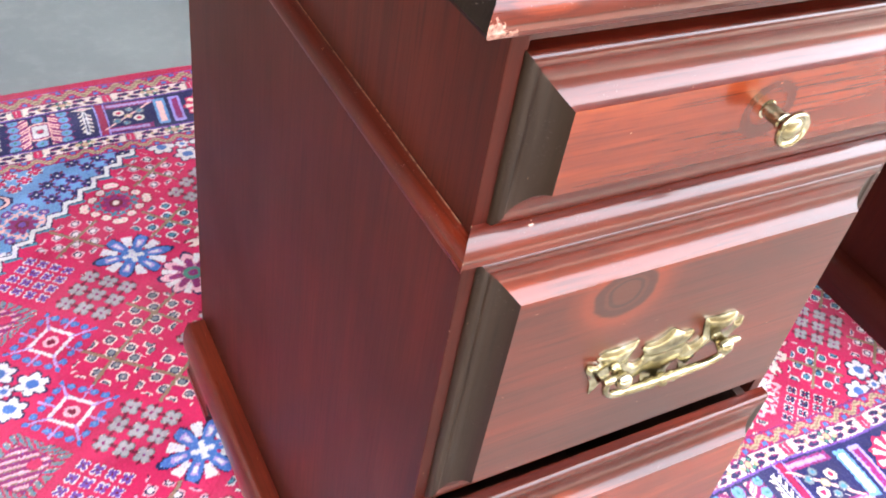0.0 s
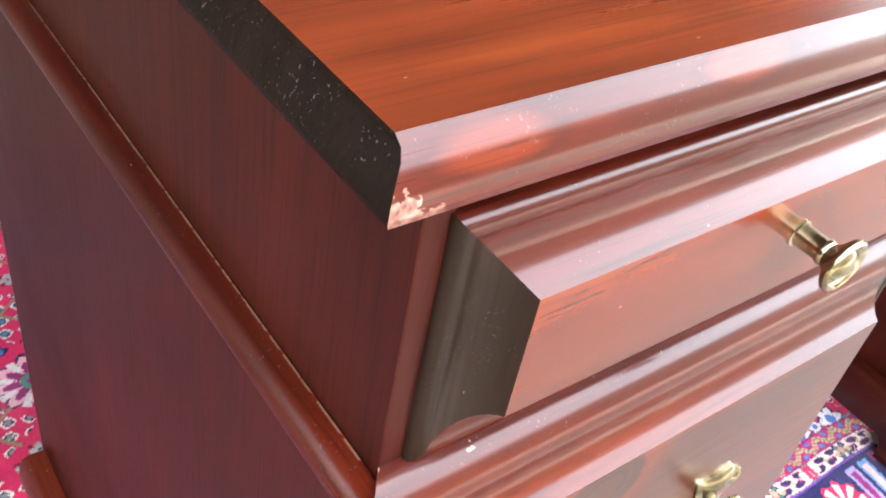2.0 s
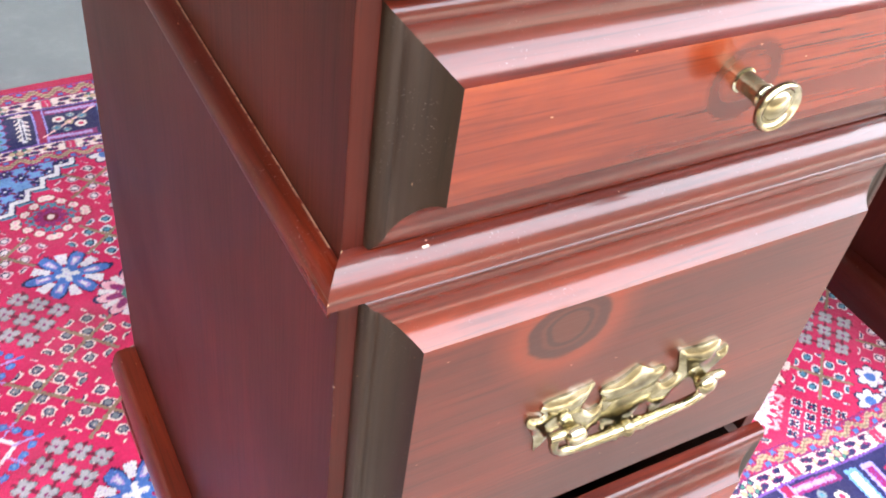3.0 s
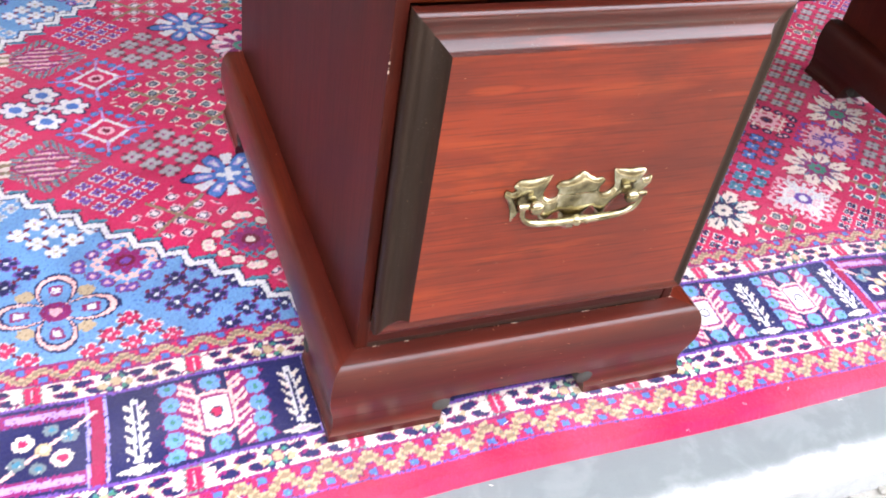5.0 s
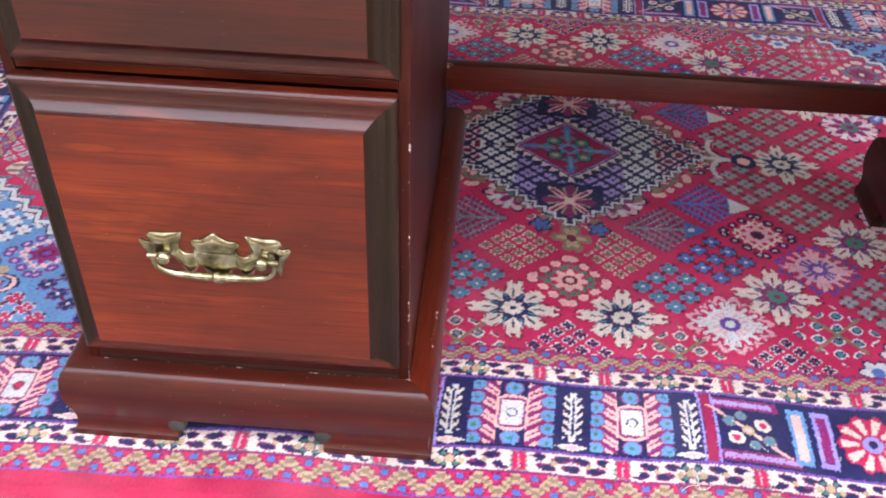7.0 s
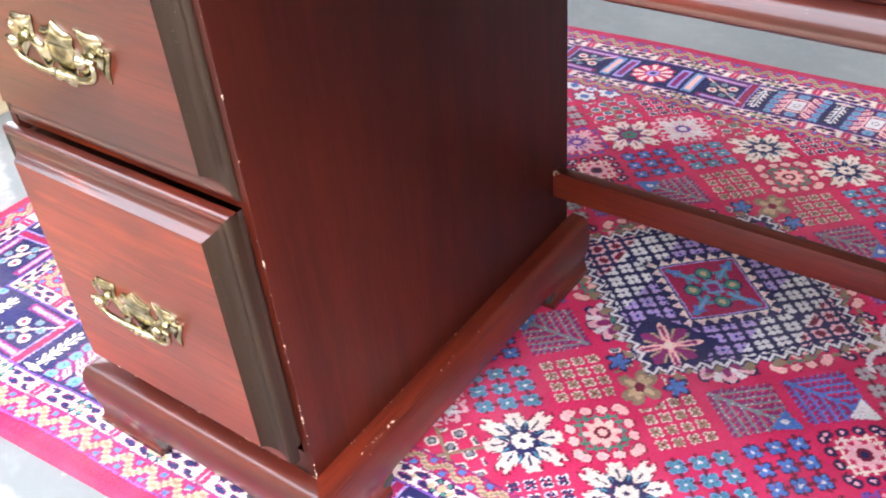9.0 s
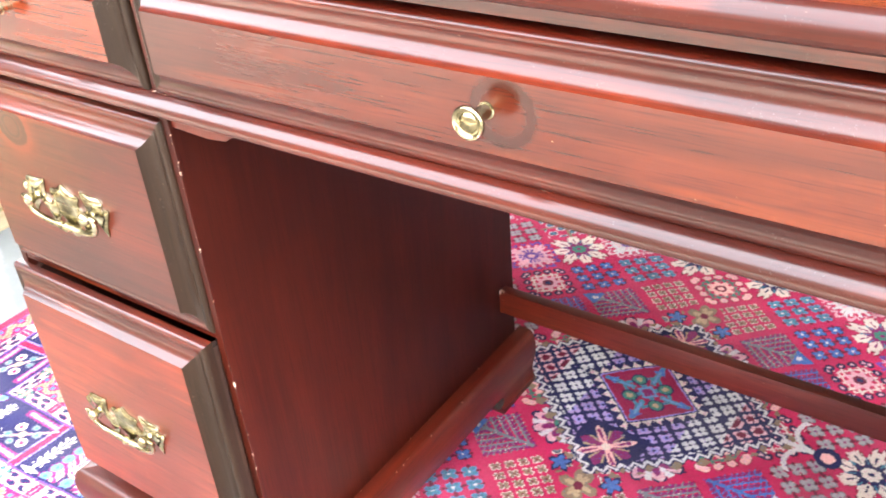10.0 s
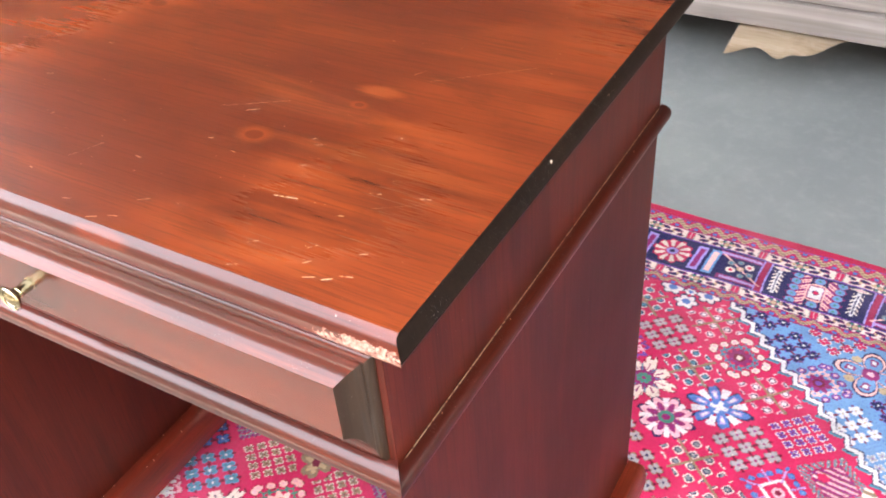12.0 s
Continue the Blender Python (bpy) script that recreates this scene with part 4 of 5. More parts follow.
        lay(inner & (b_ < 0.010) & (a_ > 0.12) & (a_ < 0.28), "sky")
    lay(inner & (p + q < 0.085), "sky")
    lay(inner & (p + q < 0.055), "plum")
    lay(np.abs(wob) < 0.040, "navy")
    lay(np.abs(wob) < 0.019, "white")
    tr, tt = np.hypot(U, V - 0.203), np.arctan2(V - 0.203, U)
    tipped = (tr < 0.032) & (m1 > 1.04)
    lay(tipped, "red")
    lay(tipped & (tr < 0.012 + 0.016 * np.abs(np.cos(2.5 * tt))), "olive")
    lay(tipped & (tr < 0.007 + 0.013 * np.abs(np.cos(2.5 * tt)) ** 2), "tan")
    lay(tipped & (tr < 0.007), "deep")
    bx, by = U - 0.038, V - 0.180
    lay((np.hypot(bx, by) < 0.007 + 0.010 * np.abs(np.cos(2.5 * np.arctan2(by, bx)))) & (m1 > 1.04), "navy")
    lay((np.hypot(bx, by) < 0.005 + 0.008 * np.abs(np.cos(2.5 * np.arctan2(by, bx)))) & (m1 > 1.04), "blue")
    # hooks at the medallion's ends
    ex, ey = U - 0.225, V
    hook = (np.abs(np.hypot(ex - 0.012, (ey - 0.030)) - 0.030) < 0.0035) & (ex < 0.020) & (ey < 0.05) | ((np.abs(ey) < 0.004) & (ex > -0.03) & (ex < 0.02))
    lay(hook & (m1 > 1.0), "white")
    lay((np.hypot(ex - 0.03, ey) < 0.018) & (m1 > 1), "navy")
    lay((np.hypot(ex - 0.03, ey) < 0.009) & (m1 > 1), "pink")

    U = np.abs(u)
    # borders: distance out from the field, and the way along it
    du, dv = U - FIELD_U, V - FIELD_V
    out = np.maximum(du, dv)
    way = np.where(dv >= du, W, V)

    def steps(o0, o1, period, phase=0.0):
        """A stepped gold meander between red stepped crosses with blue hearts."""
        o = (out - o0) / (o1 - o0)
        m = (o >= 0) & (o < 1)
        lay(m, "red")
        p = np.mod(way / period + phase, 1)
        tri = np.abs(2 * p - 1)
        lev = np.floor(tri * 3.99) / 3.0
        line = np.abs(o - 0.22 - 0.56 * lev)
        lay(m & (line < 0.31), "plum")
        lay(m & (line < 0.23), "tan")
        lay(m & (line < 0.09), "olive")
        for heart, at in ((1.0, 0.20), (0.0, 0.80)):
            dx, do = np.abs(tri - heart) * period / 2, np.abs(o - at) * (o1 - o0)
            lay(m & (((dx < 0.0068) & (do < 0.0036)) | ((dx < 0.0036) & (do < 0.0068))), "red")
            lay(m & (dx < 0.0048) & (do < 0.0042), "plum")
            lay(m & (dx < 0.0036) & (do < 0.0030), "blue")

    def guard(o0, o1, phase):
        """Cream band: red crowns and tan rosettes in turn, with pairs of dark leaves between them."""
        size = o1 - o0
        o = (out - o0) / size - 0.5
        oz = o * size
        m = np.abs(o) <= 0.5
        lay(m, "cream")
        half = 0.0695
        k = np.floor((way - phase) / half)
        f = (way - phase) / half - k
        for at, up, long in ((0.26, 0.22, 0.0078), (0.39, -0.20, 0.0088), (0.61, 0.20, 0.0088), (0.74, -0.22, 0.0078)):
            dx, dz = (f - at) * half, oz - up * size
            leaf = (dx + dz * 0.5 * np.sign(up)) ** 2 / long ** 2 + dz ** 2 / (0.175 * size) ** 2
            notch = np.hypot(dx - 0.004 * np.sign(at - 0.5), dz + 0.16 * size * np.sign(up)) < 0.0030
            lay(m & (leaf < 1.25), "plum")
            lay(m & (leaf < 0.85) & ~notch, "navy")
        lay(m & (np.hypot((f - 0.5) * half, oz) < 0.0030), "tan")
        near = f - np.round(f)
        which = np.mod(k + np.round(f), 2)
        dx = near * half
        r, t = np.hypot(dx, oz), np.arctan2(oz, dx)
        lay(m & (r < 0.40 * size + 0.005 * np.abs(np.cos(2 * t))), "cream")
        crown = m & (which == 0)
        body = np.maximum(np.abs(dx) / (0.0085 - 0.0020 * np.abs(np.sin(oz / size * 14))), np.abs(oz) / (0.44 * size))
        lay(crown & (body < 1.12), "grey")
        lay(crown & (body < 0.92), "red")
        lay(crown & (np.abs(dx) < 0.0008) & (np.abs(o) < 0.3), "rose")
        lay(crown & (np.hypot(np.abs(dx) - 0.0135, np.abs(oz) - 0.12 * size) < 0.0036), "cream")
        rose_t = m & (which == 1)
        lay(rose_t & (np.abs(np.sin(2 * t)) > 0.62) & (r < 0.0135), "navy")
        lay(rose_t & (np.abs(np.sin(2 * t)) > 0.86) & (r < 0.0105), "green")
        lay(rose_t & (np.hypot(np.abs(dx) - 0.0115, oz - 0.10 * size) < 0.0038), "tan")
        lay(rose_t & (r < 0.0062), "plum")
        lay(rose_t & (r < 0.0050), "tan")
        for edge in (-0.5, 0.5):
            lay(m & (np.abs(o - edge) < 0.04), "plum")

    def main_band(o0, o1):
        o = (out - o0) / (o1 - o0) - 0.5
        m = (np.abs(o) <= 0.5)
        lay(m, "navy")
        side_way = np.where(dv >= du, way, way + 0.33)

        def local(centre):
            return side_way - centre

        # comb-like cartouches with a pale heart
        for c, half in ((0.062, 0.043), (0.583, 0.050), (0.86, 0.05)):
            cx = local(c)
            cart = m & (np.abs(cx) < half) & (np.abs(o) < 0.45)
            ax, oz = np.abs(cx), o * 0.094
            rib = np.mod((oz + np.minimum(ax, 0.032) * 0.75) / 0.0188, 1)
            lay(cart & (ax > 0.015) & (ax < 0.040), "plum")
            lay(cart & (ax > 0.015) & (ax < 0.044) & (rib < 0.62), "pink")
            lay(cart & (ax > 0.017) & (np.abs(rib - 0.31) < 0.07), "plum")
            bob = np.hypot(ax - 0.0375, np.mod(oz + 0.0188 * 2.5, 0.0188) - 0.0094)
            lay(cart & (bob < 0.0096), "plum")
            lay(cart & (bob < 0.0082), "sky")
            lay(cart & (bob < 0.0026), "green")
            cap = np.hypot(cx, np.abs(oz) - 0.0345)
            lay(cart & (cap < 0.0105), "plum")
            lay(cart & (cap < 0.0092), "sky")
            lay(cart & (cap < 0.0028), "green")
            for size, name in ((1.0, "pink"), (0.84, "plum"), (0.70, "white")):
                lay(cart & (ax < 0.0165 * size) & (np.abs(oz) < (0.0245 - 0.5 * np.clip(ax - 0.008, 0, 1)) * size), name)
            lay(cart & (np.hypot(cx, oz) < 0.0062), "navy")
            lay(cart & (np.hypot(cx, oz) < 0.0048), "red" if c > 0.3 else "white")
        # herring-bone feathers
        for c in (0.0, 0.124, 0.513, 0.650, 0.79, 0.93):
            fx = local(c)
            feather = m & (np.abs(fx) < 0.018)
            bone = (np.mod((o * 0.094 + np.abs(fx) * 1.0) / 0.0115, 1) < 0.45) & (np.abs(fx) < 0.0095) & (np.abs(o + 0.02) < 0.32)
            lay(feather & bone, "cream")
            lay(feather & (np.abs(fx) < 0.0034) & (np.abs(o + 0.02) < 0.36), "white")
            lay(feather & (np.abs(fx) < 0.0013) & (np.abs(o + 0.02) < 0.30), "navy")
            lay(feather & (np.abs(o - 0.42) < 0.055 - 3 * np.abs(fx)), "cream")
            lay(feather & (np.abs(o - 0.42) < 0.030 - 3 * np.abs(fx)), "rose")
        # flowering branches in a bent ribbon
        for c, flip in ((0.186, 1), (0.447, -1), (0.722, 1), (1.02, -1)):
            bx = local(c) * flip
            br = m & (np.abs(bx) < 0.050)
            lay(br & (np.abs(np.abs(o) - 0.38) < 0.075) & (bx * np.sign(o) > -0.036), "plum")
            lay(br & (np.abs(np.abs(o) - 0.38) < 0.036) & (bx * np.sign(o) > -0.030), "lilac")
            lay(br & (np.abs(bx + 0.041) < 0.0055), "crimson")
            lay(br & (np.abs(np.abs(bx + 0.041) - 0.0075) < 0.0012), "violet")
            lay(br & (np.abs(o * 0.094 - bx * 0.8) < 0.0024) & (np.abs(o) < 0.34), "pink")
            for px, po, rad, pa, pb in ((0.016, -0.10, 0.0085, "cream", "red"), (-0.014, 0.12, 0.0085, "cream", "red"), (0.0, 0.0, 0.0065, "tan", "pink"), (0.020, 0.12, 0.0070, "grey", "teal"), (-0.019, -0.12, 0.0070, "grey", "teal"), (0.004, 0.20, 0.006, "grey", "teal"), (-0.005, -0.21, 0.006, "grey", "teal")):
                rr = np.hypot(bx - px, (o - po) * 0.094)
                lay(br & (rr < rad), pa)
                lay(br & (rr < rad * 0.5), pb)
        # a cream rosette between upright bars
        for c in (0.316, 0.99):
            sx = local(c)
            st = m & (np.abs(sx) < 0.086)
            for off in (0.050, 0.076):
                bar = st & (np.abs(np.abs(sx) - off) < 0.0095) & (np.abs(o) < 0.40)
                lay(bar, "violet" if off < 0.06 else "sky")
                lay(bar & (np.abs(np.abs(sx) - off) < 0.005) & (np.abs(o) < 0.33), "plum" if off < 0.06 else "pink")
            rr, tt = np.hypot(sx, o * 0.094), np.arctan2(o * 0.094, sx)
            lay(st & (rr < 0.036 + 0.003 * np.cos(10 * tt)) & (np.abs(o) < 0.46), "red")
            lay(st & (rr < 0.034) & (rr > 0.014) & (np.cos(10 * tt) > 0.0) & (np.abs(o) < 0.44), "cream")
            lay(st & (rr < 0.011), "violet")
            lay(st & (rr < 0.005), "navy")

    outside = out > 0
    lay(outside, "red")
    steps(0.001, 0.020, 0.0355, 0.2)
    guard(0.021, 0.044, 0.036)
    main_band(0.046, 0.136)
    guard(0.138, 0.164, 0.052)
    steps(0.166, 0.194, 0.037)
    for edge, w, c in ((0.0, 0.0016, "plum"), (0.0205, 0.0014, "plum"), (0.045, 0.0015, "purple"), (0.137, 0.0015, "purple"), (0.165, 0.0014, "plum"), (0.195, 0.0011, "purple")):
        lay(np.abs(out - edge) < w, c)
    lay(out > 0.1962, "rim")
    # small knots of a second wool break up the larger motifs
    other = dict(cream="rose", white="lilac", teal="navy", green="teal", blue="sky", sky="blue", rose="white", pink="cream", grey="cream", olive="grey", purple="navy", tan="olive", plum="purple", violet="lilac", lilac="plum")
    swap = np.arange(len(NAMES))
    for p, q in other.items():
        swap[tint(p)] = tint(q)
    busy = np.sin(2 * np.pi * (u / 0.0083 + 0.35 * np.sin(v / 0.011))) * np.sin(2 * np.pi * (v / 0.0076 + 0.35 * np.sin(u / 0.013)))
    col = np.where(busy > 0.86, swap[col], col)
    return col


def rug():
    step = 0.00155
    nu, nv = int(2 * HALF_U / step) + 1, int(2 * HALF_V / step) + 1
    gu, gv = np.meshgrid(np.linspace(-HALF_U, HALF_U, nu), np.linspace(-HALF_V, HALF_V, nv))
    rng = np.random.default_rng(7)
    # hand-knotted: rows wander a little
    wu = gu + 0.0022 * np.sin(gv * 31 + 1.3 * np.sin(gu * 9)) + rng.normal(0, 0.0004, gu.shape)
    wv = gv + 0.0022 * np.sin(gu * 27 + 0.7 * np.sin(gv * 11)) + rng.normal(0, 0.0004, gu.shape)
    index = paint_rug(wu, wv)
    # a dark knot where the ground meets a motif
    shape = index.copy()
    for axis in (0, 1):
        differs = (np.roll(shape, 1, axis) != shape) & (shape == tint("red"))
        index[differs & (rng.random(gu.shape) < 0.25)] = tint("deep")
    table = np.array([PAL[n] for n in NAMES])
    rgb = table[index]
    shade = 1 + rng.normal(0, 0.06, gu.shape)[..., None] + 0.07 * np.sin(gv * 140 + 3 * np.sin(gu * 5))[..., None] * rng.random(gu.shape)[..., None]
    coarse = rng.normal(0, 1, (44, 70))
    iu, iv = (gu / HALF_U + 1) * 34, (gv / HALF_V + 1) * 21
    ku, kv = iu.astype(int), iv.astype(int)
    fu, fv = iu - ku, iv - kv
    fu, fv = fu * fu * (3 - 2 * fu), fv * fv * (3 - 2 * fv)
    lots = (coarse[kv, ku] * (1 - fu) + coarse[kv, ku + 1] * fu) * (1 - fv) + (coarse[kv + 1, ku] * (1 - fu) + coarse[kv + 1, ku + 1] * fu) * fv
    shade += 0.09 * lots[..., None]
    rgb = np.clip(rgb * shade, 0, 1)
    # hand-woven: one half is a little longer than the other, the far rim is a little tighter, and the whole bows
    reach = gu * np.where(gu < 0, 1.005, 0.967)
    x = CENTRE[0] + reach + 0.011 * gv
    y = CENTRE[1] + gv - 0.038 * reach ** 2 - 0.016 * np.clip((gv - 0.34) / 0.288, 0, 1) + 0.0025 * np.sin(gu * 13) * np.clip((np.abs(gv) - 0.4) / 0.2, 0, 1)
    near = np.minimum(HALF_U - np.abs(gu), HALF_V - np.abs(gv))
    z = -0.0015 + rng.normal(0, 0.00035, gu.shape) + 0.0012 * np.sin(gu * 8 + 2) * np.sin(gv * 10) * 0.5 - 0.0085 * np.clip(1 - near / 0.009, 0, 1) ** 2
    data = bpy.data.meshes.new("rug")
    count, faces = nu * nv, (nu - 1) * (nv - 1)
    corner = (np.arange(nv - 1)[:, None] * nu + np.arange(nu - 1)[None]).ravel()
    loops = np.stack([corner, corner + 1, corner + nu + 1, corner + nu], 1).ravel().astype(np.int32)
    data.vertices.add(count)
    data.vertices.foreach_set("co", np.stack([x, y, z], -1).astype(np.float32).ravel())
    data.loops.add(len(loops))
    data.loops.foreach_set("vertex_index", loops)
    data.polygons.add(faces)
    data.polygons.foreach_set("loop_start", np.arange(0, 4 * faces, 4, dtype=np.int32))
    data.update(calc_edges=True)
    layer = data.color_attributes.new("pattern", "FLOAT_COLOR", "POINT")
    layer.data.foreach_set("color", np.concatenate([rgb, np.ones((*gu.shape, 1))], -1).astype(np.float32).ravel())
    data.materials.append(pile)
    tagged(new("rug", data), "crimson hand-knotted wool rug with navy medallion and diamond lattice", "rug")


rug()


def lint():
    """Pale fluff on the rug: one tuft, and many short loose threads."""
    rng = random.Random(21)

    def thread(bm, x, y, size, z):
        heading, pts = rng.uniform(0, 6.3), []
        p = Vector((x, y, z))
        for k in range(5):
            pts.append(p.copy())
            heading += rng.uniform(-0.9, 0.9)
            p = p + Vector((math.cos(heading), math.sin(heading), rng.uniform(-0.15, 0.25))) * (size / 4)
        tube(pts, 0.00028, 4, bm)

    bm = bmesh.new()
    for k in range(7):
        thread(bm, 0.598 + rng.gauss(0, 0.003), -0.020 + rng.gauss(0, 0.006), rng.uniform(0.008, 0.022), 0.0012 + 0.003 * rng.random())
    tagged(part("lint_tuft", bm, fluff), "small tuft of cream fluff lying on the rug border", "lint")
    bm = bmesh.new()
    for k in range(110):
        thread(bm, rng.uniform(-0.35, 1.4), rng.choice((rng.uniform(-0.09, 0.06), rng.uniform(-0.08, 0.9))), rng.uniform(0.003, 0.008), 0.0010)
    tagged(part("lint", bm, fluff), "scattered short white threads on the wool pile", "lint", kind="stuff")


lint()

from mathutils import geometry


# ---- the desk ----
LEFT, RIGHT = 0.0185, 0.9145      # outer faces of the end boards
INNER = 0.3205                   # outer face of the drawer pedestal's inner side
FRONT, BACK, BACK_LEFT = 0.012, 0.488, 0.498
desk = thing("desk", "red mahogany-stained pine pedestal desk with brass pulls, chipped corners", "desk")


def desk_top():
    """Slab whose three shown edges swell out in a shallow curve."""
    edge = [(-0.0036, 0.760), (-0.0010, 0.7583), (0.0012, 0.7563), (0.0030, 0.7540), (0.0043, 0.7514), (0.0052, 0.7487), (0.0055, 0.7462), (0.0046, 0.7438), (0.0025, 0.7421), (0.0, 0.7415)]
    x0, x1, y0, y1 = 0.0, 0.935, 0.0, 0.490
    bm = bmesh.new()
    rings = []
    for o, z in edge:
        rings.append([bm.verts.new(p) for p in ((x0 - max(o, 0), y0 - o, z), (x1 + max(o, 0), y0 - o, z), (x1 + max(o, 0), y1, z), (x0 - max(o, 0), y1, z))])
    for p, q in zip(rings, rings[1:]):
        for k in range(4):
            f = bm.faces.new((p[k], p[(k + 1) % 4], q[(k + 1) % 4], q[k]))
            f.material_index = 1 if k in (1, 3) else 2
    bm.faces.new(rings[0][::-1])
    bm.faces.new(rings[-1])
    part("desk_top", bm, [wood_top, wood_end_top, wood_top_edge], desk, "orange-brown stained top with scratches and chipped front corners", smooth=True, angle=25)


wood_end_top = wood("dark top end grain", 2, (0.006, 0.0035, 0.0025), (0.011, 0.006, 0.004), (0.020, 0.011, 0.007), seed=41.0, rough=0.42, flecks=0.5, marks=0.992, dust=0.35, scratches=[((-0.004, 0.020, 0.757), (-0.005, 0.026, 0.752), 0.0010, 0.25), ((-0.004, 0.052, 0.756), (-0.005, 0.055, 0.751), 0.0010, 0.3), ((-0.004, 0.075, 0.755), (-0.005, 0.078, 0.750), 0.0010, 0.25), ((-0.003, 0.11, 0.757), (-0.005, 0.114, 0.751), 0.0010, 0.3)], coat=0.0, shine=0.06, worn=[((0.937, 0.0, 0.756), (0.937, 0.48, 0.756), 0.006, 0.22), ((-0.002, 0.0, 0.754), (-0.002, 0.48, 0.754), 0.007, 0.16)])
desk_top()


def carcass():
    t = 0.0095
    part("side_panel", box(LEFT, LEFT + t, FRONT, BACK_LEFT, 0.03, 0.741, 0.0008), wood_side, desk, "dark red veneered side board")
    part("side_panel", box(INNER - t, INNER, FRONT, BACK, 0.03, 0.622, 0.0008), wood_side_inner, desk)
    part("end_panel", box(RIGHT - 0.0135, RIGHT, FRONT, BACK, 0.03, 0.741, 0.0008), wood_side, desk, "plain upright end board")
    part("pedestal_back", box(LEFT + t, INNER - t, BACK_LEFT - 0.010, BACK_LEFT - 0.002, 0.03, 0.62), wood_dark, desk)
    part("pedestal_bottom", box(LEFT + t, INNER - t, FRONT + 0.002, BACK_LEFT - 0.011, 0.074, 0.090), wood_dark, desk)
    part("frieze_back", box(LEFT + t, RIGHT - 0.0135, BACK - 0.014, BACK - 0.002, 0.622, 0.741), wood_trim_x, desk)
    part("frieze_bottom", box(LEFT + t, RIGHT - 0.0135, FRONT + 0.001, BACK - 0.014, 0.617, 0.6235), wood_dark, desk)
    part("frieze_divider", box(0.3130, 0.3180, FRONT, BACK - 0.014, 0.6235, 0.741), wood_trim_x, desk)
    part("frieze_rail", box(LEFT + t, RIGHT - 0.0135, FRONT + 0.0005, FRONT + 0.018, 0.7295, 0.741), wood_trim_x, desk)
    part("drawer_rail", box(LEFT + t, INNER - t, FRONT + 0.0008, FRONT + 0.03, 0.394, 0.402, 0.001), wood_trim_x, desk)
    part("drawer_rail", box(LEFT + t, INNER - t, FRONT + 0.0008, FRONT + 0.03, 0.0905, 0.1160, 0.001), wood_trim_x, desk)
    part("drawer_rail", box(LEFT + t, INNER - t, FRONT + 0.0008, FRONT + 0.03, 0.608, 0.617, 0.001), wood_trim_x, desk)
    # small shaped bracket where the pedestal meets the frieze
    bm = bmesh.new()
    outline = [(INNER + 0.0005, 0.6165), (INNER + 0.0005, 0.602), (0.359, 0.600), (0.379, 0.602), (0.389, 0.608), (0.401, 0.6165)]
    rows = [[bm.verts.new((x, y, z)) for x, z in outline] for y in (FRONT + 0.003, FRONT + 0.019)]
    for k in range(len(outline)):
        bm.faces.new((rows[0][k], rows[0][(k + 1) % 6], rows[1][(k + 1) % 6], rows[1][k]))
    bm.faces.new(rows[0])
    bm.faces.new(rows[1][::-1])
    part("bracket", bm, wood_drawer_lower, desk, "small rounded bracket under the frieze")
    part("stretcher", box(INNER + 0.0005, RIGHT - 0.014, 0.452, 0.468, 0.141, 0.176, 0.0015), wood_rail, desk, "plain rail between pedestal and end board", smooth=True)


carcass()


def waist():
    """Half-round moulding under the frieze, along the front and both ends."""
    prof = [(-0.006, 0.6328), (0.0030, 0.6326), (0.0070, 0.6315), (0.0104, 0.6292), (0.0131, 0.6262), (0.0146, 0.6228), (0.0145, 0.6197), (0.0122, 0.6178), (0.0060, 0.6172), (-0.006, 0.6172)]
    flat = [(0.0006, 0.6278), (0.0050, 0.6274), (0.0084, 0.6258), (0.0104, 0.6230), (0.0110, 0.6196), (0.0104, 0.6162), (0.0084, 0.6138), (0.0050, 0.6126), (0.0006, 0.6124)]
    part("waist_moulding", run(prof, (LEFT, FRONT, 0), (RIGHT, FRONT, 0), (0, -1, 0), 0.76, 0.76), wood_trim_x, desk, "glossy half-round moulding", smooth=True, angle=30)
    part("waist_moulding", run(flat, (LEFT, FRONT, 0), (LEFT, BACK_LEFT + 0.004, 0), (-1, 0, 0), 1.3, 0), wood_trim_y, desk, smooth=True, angle=30)
    part("waist_moulding", run(flat, (RIGHT, FRONT, 0), (RIGHT, BACK + 0.002, 0), (1, 0, 0), 1.3, 0), wood_trim_shaded, desk, smooth=True, angle=30)


waist()

# plinth: a flat ledge, a swelling, a hollow and a small toe; the toe is cut away between the feet
CUT = 0.0280
UPPER = [(0.0006, 0.0880), (0.0162, 0.0880), (0.0184, 0.0872), (0.0206, 0.0852), (0.0226, 0.0820), (0.0242, 0.0775), (0.0253, 0.0715), (0.0260, 0.0650), (0.0262, 0.0590), (0.0256, 0.0500), (0.0241, 0.0420), (0.0222, 0.0345), (0.0208, CUT), (0.0006, CUT)]
LOWER = [(0.0006, CUT), (0.0208, CUT), (0.0202, 0.0215), (0.0203, 0.0160), (0.0212, 0.0115), (0.0228, 0.0088), (0.0238, 0.0078), (0.0238, 0.0), (0.0006, 0.0)]


def foot_end(z):
    k = min(1.0, max(0.0, z / CUT))
    return 0.010 * (1 - math.sqrt(max(0.0, 1 - k * k))) - 0.004


